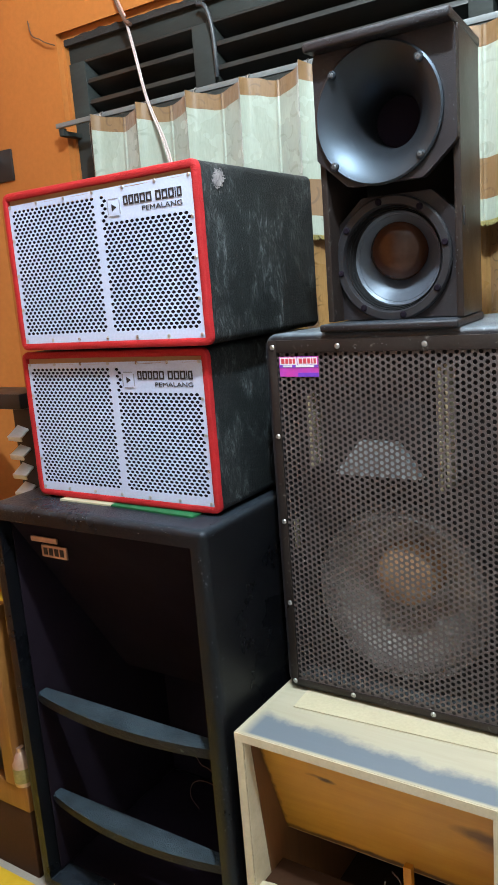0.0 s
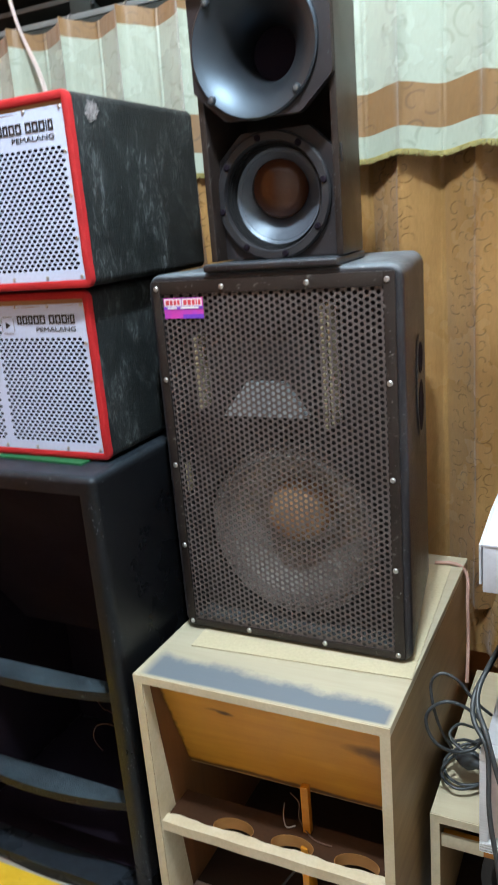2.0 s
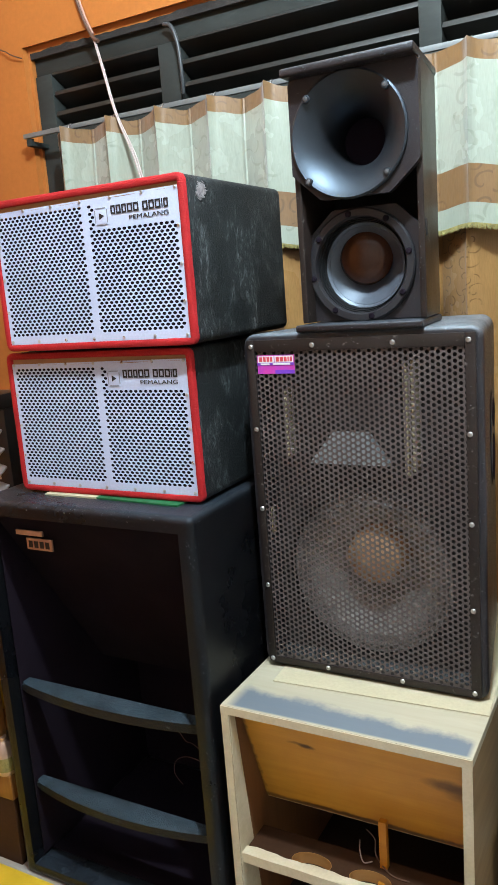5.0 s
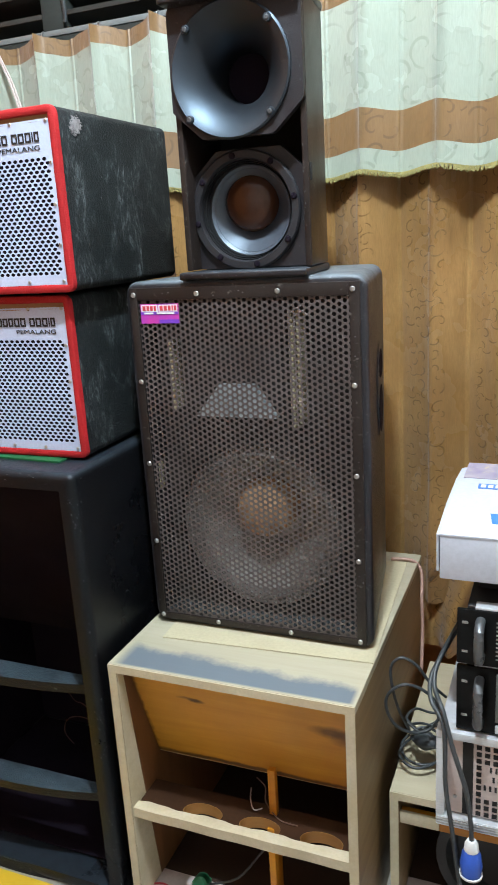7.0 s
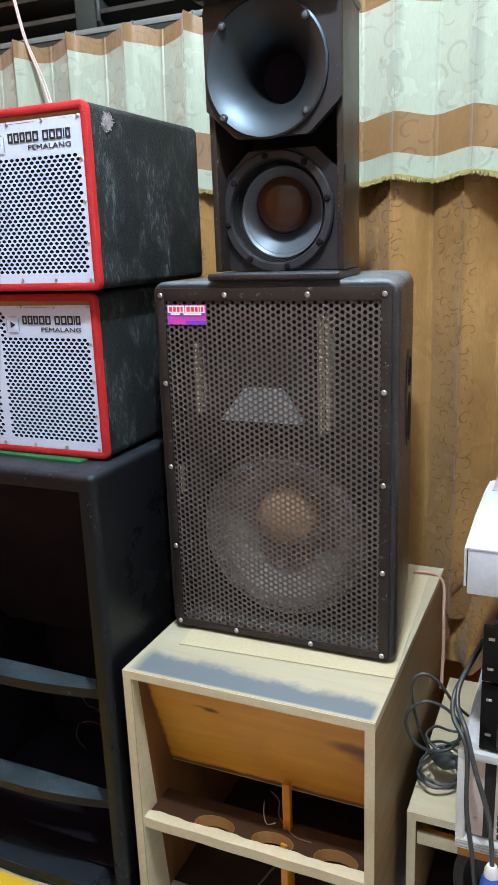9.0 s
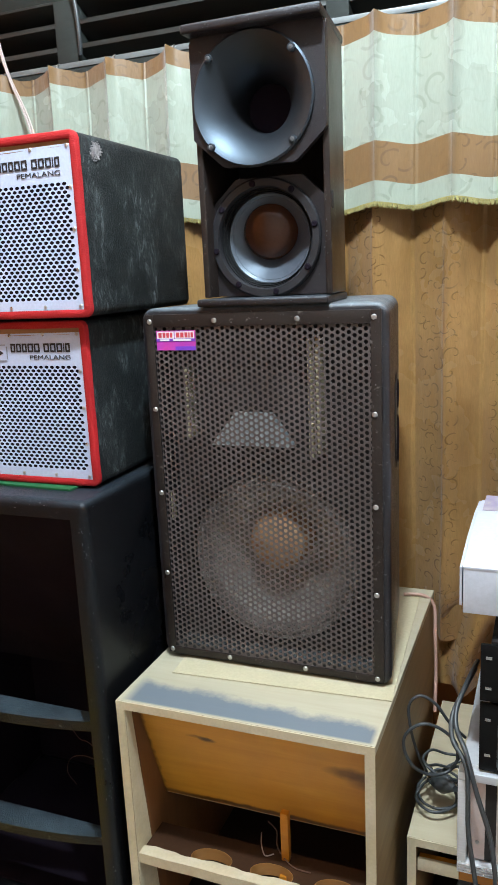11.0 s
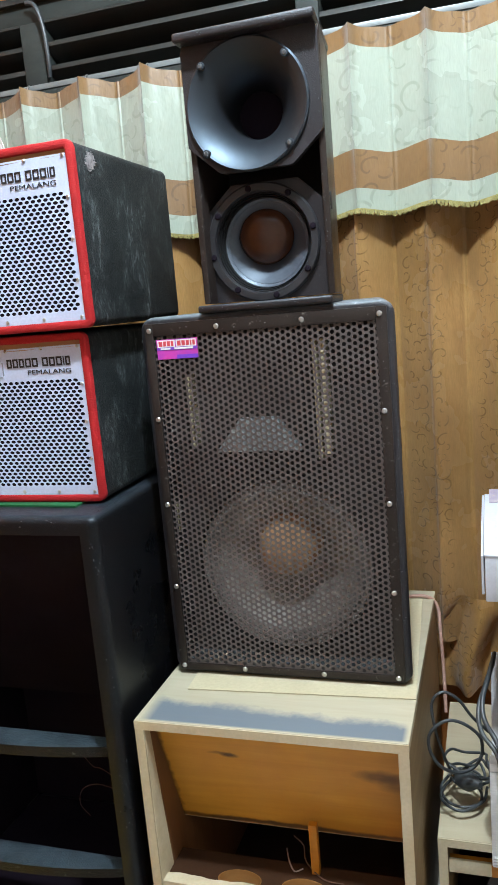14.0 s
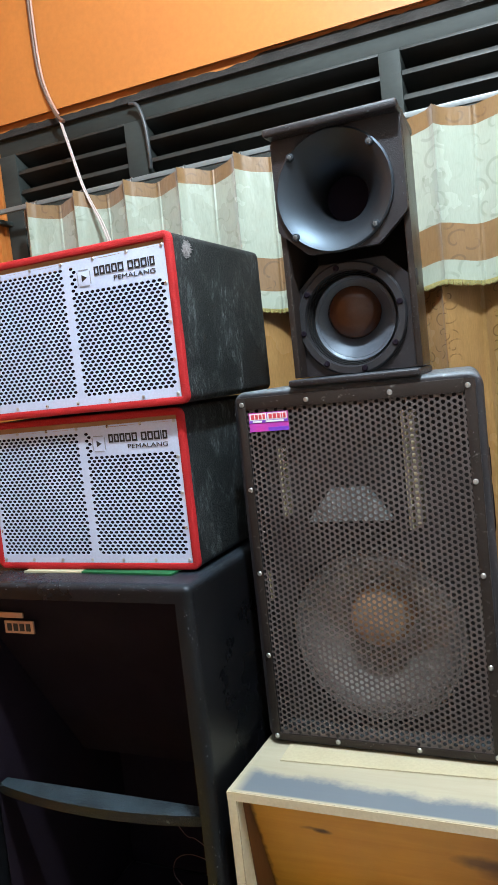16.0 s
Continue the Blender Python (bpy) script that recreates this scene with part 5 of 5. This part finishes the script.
part("foot", box(-0.677, -0.645, 1.115, 1.145, 0.018, 0.05, 0.003), GREEN_PCB, tm)

# ---------- card sheet under the big loudspeaker ----------
solid("card_sheet", box(-0.733, -0.288, 1.184, 1.66, WT + 0.0005, WT + 0.003, m=Matrix.Translation((-0.733, 1.184, 0)) @ Matrix.Rotation(radians(3.0), 4, "Z") @ Matrix.Translation((0.733, -1.184, 0))), CARD, "beige card sheet under the loudspeaker", "card")

# ---------- plywood stand with rack, amplifiers and carton ----------
std = ply_cabinet("plywood_stand", -0.262, 0.24, 1.215, 1.72, 0.318, "low unfinished plywood cabinet used as a stand", PLY)
part("inner_rail", box(-0.242, 0.22, 1.228, 1.246, 0.235, 0.262, 0.001), PLY_WARM, std)
part("pale_rail", box(-0.243, -0.165, 1.222, 1.228, 0.24, 0.268, 0.001), PLY_END, std)
part("driver", lathe([(0.14, 0.0), (0.14, 0.012), (0.12, 0.012), (0.1, -0.03), (0.0, -0.04)], (-0.04, 1.30, 0.13), FACING, 40), RUBBER, std, "black driver deep in the opening")

# aluminium rack case
rk = thing("rack_case", (0.04, 1.38, 0.318), "aluminium edged rack case holding a pale perforated unit", "rack")
CX0, CX1, CY, CZ0, CZ1 = -0.162, 0.32, 1.155, 0.318, 0.518
part("body", open_box(CX0 + 0.004, CX1, CY + 0.006, 1.6, CZ0, CZ1, 0.012, 0.03, 0.003), surface("white_rack_laminate", (0.5, 0.5, 0.52), (0.42, 0.42, 0.44), 0.4), rk)
part("lower_profile", box(CX0, CX1, CY, CY + 0.03, CZ0 - 0.002, CZ0 + 0.02, 0.003), ALU, rk)
for k in range(3):
    part("profile_groove", box(CX0 + 0.002, CX1, CY - 0.0012, CY + 0.001, CZ0 + 0.003 + 0.006 * k, CZ0 + 0.005 + 0.006 * k), STEEL, rk)
part("upper_profile", box(CX0, CX1, CY, CY + 0.03, CZ1 - 0.012, CZ1 + 0.004, 0.003), ALU, rk)
part("corner_profile", box(CX0, CX0 + 0.016, CY + 0.0005, CY + 0.04, CZ0 + 0.02, CZ1 - 0.012, 0.003), ALU, rk)
un = part("rack_unit", box(CX0 + 0.018, CX1 - 0.012, CY + 0.012, CY + 0.03, CZ0 + 0.024, CZ1 - 0.016, 0.002), MATT_SKIN, rk, "pale rack unit with square holes")
part("dark_gap", box(CX0 + 0.047, CX0 + 0.066, CY + 0.0105, CY + 0.0125, CZ0 + 0.026, CZ1 - 0.018), DARK_INSIDE, un)
v, f = [], []
hole = mesh_of(box(-0.0045, 0.0045, -0.001, 0.001, -0.0045, 0.0045), "square_hole", DARK_INSIDE, 0)
for i in range(14):
    for k in range(11):
        if 3 <= k <= 7 and 1 <= i <= 13:
            continue
        piece("square_hole", hole, un, (CX0 + 0.076 + 0.0145 * i, CY + 0.0118, CZ0 + 0.032 + 0.0142 * k))
for r_, (w0, w1) in enumerate(((0.095, 0.15), (0.1, 0.16), (0.085, 0.17))):
    for k in range(8):
        part("print_bar", box(CX0 + w0 + 0.0095 * k, CX0 + w0 + 0.0095 * k + 0.004, CY + 0.0108, CY + 0.0125, CZ1 - 0.075 - 0.02 * r_, CZ1 - 0.064 - 0.02 * r_), INK, un)
for z in (CZ0 + 0.06, CZ1 - 0.05):
    piece("screw", sm, un, (CX0 + 0.034, CY + 0.011, z))


def amplifier(z0, z1, y0, label, vents):
    a = thing("amplifier", (0.06, 1.36, z0), label, "amplifier", "stacked black amplifiers")
    x0, x1 = -0.128, 0.32
    part("case", box(x0 + 0.016, x1, y0 + 0.01, 1.56, z0, z1 - 0.001, 0.003), RUBBER, a)
    part("front_plate", box(x0, x1, y0, y0 + 0.008, z0 + 0.003, z1 - 0.004, 0.002), GLOSS_BLACK, a)
    h = z1 - z0
    for z in (z0 + 0.25 * h, z0 + 0.75 * h):
        part("rack_slot", box(x0 + 0.009, x0 + 0.019, y0 - 0.0012, y0 + 0.001, z - 0.0025, z + 0.0025, 0.0005), STEEL, a)
    part("grip", tube([(x0 + 0.04, y0 + 0.002, z0 + 0.22 * h), (x0 + 0.04, y0 - 0.028, z0 + 0.26 * h), (x0 + 0.04, y0 - 0.03, z0 + 0.74 * h), (x0 + 0.04, y0 + 0.002, z0 + 0.8 * h)], 0.0085, seg=12), GRIP, a, "rounded grey front grip")
    if vents:
        for k in range(10):
            for b in range(3):
                part("vent_fin", box(x0 + 0.066 + 0.05 * b, x0 + 0.09 + 0.056 * b, y0 - 0.002, y0 + 0.001, z0 + 0.018 + 0.0078 * k, z0 + 0.0205 + 0.0078 * k), STEEL if b == 0 else RUBBER, a)
    else:
        part("grille_plate", box(x0 + 0.068, x1 - 0.02, y0 - 0.004, y0 + 0.001, z0 + 0.03, z1 - 0.012, 0.001), surface("grey_plate", (0.16, 0.17, 0.16), (0.12, 0.13, 0.12), 0.5), a)
        dot = mesh_of(lathe([(0, 0), (0.0036, 0), (0.0036, 0.001), (0, 0.001)], (0, 0, 0), FACING, 8), "vent_hole", DARK_INSIDE, 0)
        for i in range(19):
            for k in range(8):
                piece("vent_hole", dot, a, (x0 + 0.076 + 0.0102 * (i + 0.5 * (k % 2)), y0 - 0.0042, z0 + 0.041 + 0.0094 * k))
        part("lower_bar", box(x0 + 0.068, x1 - 0.02, y0 - 0.006, y0 + 0.001, z0 + 0.008, z0 + 0.024, 0.003), ALU, a)
    part("top_lip", box(x0 + 0.03, x1, y0 + 0.004, y0 + 0.03, z1 - 0.004, z1, 0.001), ALU, a)
    return a


amplifier(0.523, 0.660, 1.165, "black rack amplifier with round vent holes and grip", False)
amplifier(0.6605, 0.772, 1.16, "black rack amplifier with slotted vents and grips", True)
solid("dark_spacer", box(-0.10, 0.3, 1.24, 1.5, 0.7725, 0.8185, 0.004), RUBBER, "dark block between amplifier and carton", "block")

# white carton with rounded lid edge and print
ct = thing("carton", (0.05, 1.35, 0.819), "white printed carton lying on the amplifiers", "carton")
KX0, KX1, KY0, KY1, KZ0, KZ1 = -0.163, 0.27, 1.165, 1.52, 0.819, 0.902
part("box_body", box(KX0 + 0.004, KX1, KY0, KY1, KZ0, KZ1 - 0.002, 0.002), CARTON, ct)
lid = prism([(KY0 - 0.001, KZ1 - 0.003), (KY0 - 0.001, KZ1), (KY0 + 0.12, KZ1 + 0.014), (KY0 + 0.26, KZ1 + 0.017), (KY1, KZ1 + 0.01), (KY1, KZ1 - 0.003)], "x", KX0 + 0.003, KX1)
part("lid", lid, CARTON, ct)
part("side_flap", prism([(KY0 + 0.004, KZ0 + 0.012), (KY0 + 0.001, KZ1 - 0.002), (KY0 + 0.12, KZ1 + 0.012), (KY0 + 0.26, KZ1 + 0.015), (KY1, KZ1 + 0.008), (KY1, KZ0 + 0.01)], "x", KX0 - 0.002, KX0 + 0.002), CARTON, ct)
tilt = Matrix.Translation((0, KY0, KZ1)) @ Matrix.Rotation(math.atan2(0.014, 0.12), 4, "X")
flat = Matrix.Translation((0, KY0 + 0.12, KZ1 + 0.014)) @ Matrix.Rotation(math.atan2(0.003, 0.14), 4, "X")
part("print_band", box(KX0 + 0.012, KX1, 0.142, 0.238, 0.0004, 0.0012, m=flat), PRINT_DARK, ct, "dark colourful print strip")
part("print_strip", box(KX0 + 0.045, KX0 + 0.19, 0.085, 0.112, 0.0004, 0.001, m=flat), PRINT_BLUE, ct)
for k in range(10):
    part("print_bar", box(KX0 + 0.05 + 0.0135 * k, KX0 + 0.059 + 0.0135 * k, 0.09, 0.107, 0.001, 0.0014, m=flat), PRINT_WHITE, ct)
part("print_bar", box(KX0 + 0.1, KX0 + 0.135, 0.062, 0.072, 0.0004, 0.001, m=flat), PRINT_YELLOW, ct)
for a, b, c, d in ((0.085, 0.05, 0.108, 0.088), (0.1, 0.05, 0.116, 0.062), (0.135, 0.06, 0.16, 0.095), (0.15, 0.05, 0.2, 0.07)):
    part("print_shape", prism([(KX0 + a, b), (KX0 + c - 0.008, b), (KX0 + c, d), (KX0 + a - 0.006, d)], "z", 0.0004, 0.001), PRINT_BLUE, ct).data.transform(Matrix.Translation(-BASE[ct.name]) @ tilt @ Matrix.Translation(BASE[ct.name]))
for k in range(3):
    part("print_bar", box(KX0 + 0.108 + 0.022 * k, KX0 + 0.124 + 0.022 * k, KY0 - 0.0012, KY0 + 0.0005, KZ0 + 0.034, KZ0 + 0.052), PRINT_BLUE, ct)

# ---------- cables ----------
def cord(name, pts, r, material, label):
    return solid(name, tube(pts, r, seg=8, smooth=6), material, label, "cable", smooth=60)


cord("power_cable", [(-0.149, 1.360, 0.631), (-0.160, 1.260, 0.634), (-0.171, 1.210, 0.613), (-0.168, 1.180, 0.590), (-0.147, 1.140, 0.571), (-0.127, 1.125, 0.507), (-0.104, 1.122, 0.432), (-0.094, 1.120, 0.365), (-0.092, 1.120, 0.322)], 0.0044, CABLE, "thick black cable hanging before the rack")
cord("power_cable", [(-0.152, 1.350, 0.619), (-0.166, 1.250, 0.620), (-0.178, 1.200, 0.600), (-0.173, 1.170, 0.572), (-0.145, 1.135, 0.542), (-0.140, 1.125, 0.432), (-0.127, 1.120, 0.342), (-0.119, 1.122, 0.273), (-0.108, 1.128, 0.196), (-0.085, 1.13, 0.15)], 0.0043, CABLE, "thick black cable hanging before the rack")
cord("thin_cable", [(-0.164, 1.300, 0.497), (-0.192, 1.280, 0.536), (-0.217, 1.270, 0.577), (-0.245, 1.260, 0.595), (-0.265, 1.255, 0.573), (-0.260, 1.255, 0.517), (-0.248, 1.270, 0.457), (-0.239, 1.310, 0.399)], 0.003, CABLE, "thin black cable looped beside the stand")
cord("thin_cable", [(-0.176, 1.280, 0.461), (-0.179, 1.270, 0.502), (-0.208, 1.260, 0.533), (-0.240, 1.250, 0.542), (-0.269, 1.245, 0.518), (-0.272, 1.245, 0.483), (-0.255, 1.250, 0.447), (-0.224, 1.270, 0.422), (-0.193, 1.290, 0.424), (-0.175, 1.300, 0.452)], 0.0033, CABLE, "thin black cable looped on the stand")
random.seed(21)
for k in range(5):
    c, r0, up = Vector((-0.205 + random.uniform(-0.02, 0.02), 1.32 + random.uniform(-0.03, 0.05), 0.33)), random.uniform(0.028, 0.05), random.uniform(0.0, 0.5)
    cord("coiled_cable", [c + Vector((r0 * random.uniform(0.75, 1.2) * math.cos(a * 0.8 + k), 1.2 * r0 * math.sin(a * 0.8 + k), max(-0.007, 0.012 * k * random.uniform(0.6, 1.3) + up * r0 * (1 + math.sin(a * 0.8 + 2 * k))))) for a in range(9)], 0.003, CABLE, "tangled thin black cable on the stand")
pl = thing("mains_plug", (-0.21, 1.34, 0.36), "black mains plug lying on coiled cable", "plug")
part("plug_body", lathe([(0, 0), (0.012, 0), (0.019, 0.012), (0.02, 0.03), (0.012, 0.045), (0.006, 0.06), (0, 0.06)], (-0.225, 1.33, 0.372), pose(0, 0, 0, 75, 30, 40), 16), CABLE, pl)
for d in (-0.007, 0.007):
    part("pin", lathe([(0, 0), (0.0024, 0), (0.0024, -0.018), (0, -0.019)], (-0.225 + d, 1.33, 0.372), pose(0, 0, 0, 75, 30, 40), 8), STEEL, pl)
bp = thing("cable_connector", (-0.092, 1.12, 0.25), "blue and white locking connector on a cable end", "connector")
part("collar", lathe([(0, 0.079), (0.008, 0.079), (0.0125, 0.07), (0.0135, 0.058), (0, 0.058)], (-0.092, 1.12, 0.25), seg=18), PRINT_WHITE, bp)
part("ring", lathe([(0.0195, 0.003), (0.0208, 0.003), (0.0212, 0.007), (0.0195, 0.008)], (-0.092, 1.12, 0.25), seg=20, closed=True), PRINT_WHITE, bp)
part("shell", lathe([(0, 0.0), (0.012, 0.0), (0.0185, 0.007), (0.0205, 0.026), (0.017, 0.05), (0.011, 0.059), (0, 0.059)], (-0.092, 1.12, 0.25), seg=20), BLUE, bp)
cord("pink_cable", [(-0.352, 1.680, 0.612), (-0.306, 1.690, 0.610), (-0.280, 1.690, 0.585), (-0.273, 1.660, 0.524), (-0.268, 1.640, 0.443), (-0.264, 1.600, 0.357)], 0.0042, PINK, "faded pink cable over the cabinet's edge")
cord("wall_cable", [(-1.575, 1.831, 2.998), (-1.583, 1.830, 2.55), (-1.58, 1.830, 2.35), (-1.56, 1.830, 2.26), (-1.525, 1.824, 2.19), (-1.5, 1.818, 2.17)], 0.0055, BROWN_WIRE, "brown cable running down the orange wall")
cord("wall_cable", [(-1.565, 1.831, 2.998), (-1.574, 1.831, 2.55), (-1.571, 1.831, 2.35), (-1.553, 1.831, 2.26), (-1.52, 1.824, 2.195)], 0.0035, PINK, "pale wire running down the orange wall")
cord("hanging_wire", [(-1.525, 1.828, 2.19), (-1.48, 1.8, 2.08), (-1.425, 1.765, 1.95), (-1.358, 1.735, 1.83), (-1.321, 1.715, 1.74), (-1.298, 1.70, 1.66)], 0.003, WIRE_WHITE, "pale twin wire slanting down over the curtain")
cord("hanging_wire", [(-1.521, 1.828, 2.187), (-1.475, 1.8, 2.078), (-1.420, 1.765, 1.948), (-1.350, 1.735, 1.828), (-1.314, 1.715, 1.74), (-1.29, 1.70, 1.66)], 0.0026, WIRE_WHITE, "pale twin wire slanting down over the curtain")
cord("window_cord", [(-1.29, 1.85, 2.178), (-1.262, 1.845, 2.165), (-1.245, 1.845, 2.11), (-1.243, 1.85, 2.03), (-1.25, 1.86, 1.99)], 0.006, CABLE, "black cord bent over the window post")
cord("short_wire", [(-1.92, 1.835, 2.28), (-1.905, 1.830, 2.235), (-1.87, 1.826, 2.215), (-1.845, 1.823, 2.2), (-1.81, 1.828, 2.185)], 0.002, BROWN_WIRE, "short loose wire on the wall")

# ---------- beside the black cabinet: seat, metal rack, mat ----------
ch = thing("wooden_bench", (-1.75, 1.25, 0.0), "red-brown varnished wooden bench with yellow cushion", "bench")
part("arm_rail", box(-2.1, -1.47, 1.06, 1.11, 0.70, 0.735, 0.006), CHAIR_WOOD, ch)
for x in (-1.50, -2.05):
    part("leg", box(x - 0.022, x + 0.022, 1.065, 1.105, 0.26, 0.70, 0.004), CHAIR_WOOD, ch)
part("stretcher", box(-2.1, -1.452, 1.07, 1.1, 0.19, 0.26, 0.005), CHAIR_WOOD, ch)
# Dark brown panel fills the space under the stretcher.
part("lower_panel", box(-2.1, -1.455, 1.072, 1.09, 0.0, 0.19, 0.003), SHELF_BROWN, ch)
part("seat_rail", box(-2.1, -1.46, 1.11, 1.55, 0.36, 0.4, 0.005), CHAIR_WOOD, ch)
part("back_leg", box(-1.52, -1.48, 1.5, 1.54, 0.0, 0.36, 0.004), CHAIR_WOOD, ch)
part("cushion", box(-2.05, -1.478, 1.115, 1.5, 0.4, 0.56, 0.04, seg=4), YELLOW, ch, "yellow cushion")
bt = thing("bottle", (-1.475, 1.086, 0.26), "small reddish jar with green label on the bench rail", "bottle")
part("jar", lathe([(0, 0), (0.022, 0), (0.024, 0.01), (0.024, 0.06), (0.018, 0.08), (0.01, 0.09), (0.01, 0.1), (0, 0.1)], (-1.475, 1.086, 0.26), seg=20), COPPER, bt)
part("label", lathe([(0.0246, 0.012), (0.0246, 0.05)], (-1.475, 1.086, 0.26), seg=20), FRINGE, bt)
mr = thing("metal_bracket_stack", (-1.78, 1.5, 0.735), "black topped stack of shiny bent metal brackets", "bracket stack")
part("cap", box(-1.95, -1.70, 1.42, 1.55, 1.14, 1.185, 0.006), RUBBER, mr)
part("column", box(-1.775, -1.70, 1.452, 1.53, 0.735, 1.14, 0.006), RUBBER, mr)
for k in range(6):
    tray = box(-0.022, 0.022, -0.03, 0.03, -0.003, 0.003, 0.0015)
    box(-0.022, 0.022, -0.032, -0.028, -0.012, 0.004, 0.001, tray)
    tray.transform(Matrix.Translation((-1.735, 1.436, 0.8 + 0.055 * k)) @ pose(0, 0, 0, 20 + 4 * (k % 2), 6, 15))
    part("bracket", tray, ALU, mr)
solid("side_table", box(-2.14, -1.6, 1.36, 1.84, 0.69, 0.735, 0.006), CHAIR_WOOD, "red-brown wooden shelf board in the room corner", "shelf")
bx = thing("wall_socket_box", (XL + 0.04, 1.8, 1.82), "dark recessed box with a pale knob in the room corner", "fixture")
part("plate", box(XL + 0.001, XL + 0.09, YW - 0.03, YW - 0.001, 1.83, 1.93, 0.004), RUBBER, bx)
part("knob", lathe([(0, 0), (0.014, 0), (0.014, 0.04), (0.01, 0.045), (0, 0.045)], (XL + 0.02, YW - 0.03, 1.905), FACING, 16), PRINT_WHITE, bx)
part("border", box(XL + 0.09, XL + 0.097, YW - 0.02, YW - 0.001, 1.825, 1.935, 0.001), CARD, bx)
solid("yellow_mat", box(-2.05, -0.99, 0.15, 1.05, 0.0005, 0.006, 0.002, m=Matrix.Rotation(radians(0), 4, "Z")), YELLOW, "creased yellow plastic mat on the floor", "mat")
cord("floor_cable", [(-1.75, 0.95, 0.010), (-1.6, 0.93, 0.012), (-1.5, 0.88, 0.010), (-1.42, 0.8, 0.010), (-1.38, 0.66, 0.010)], 0.004, CABLE, "thin black cable lying on the mat")
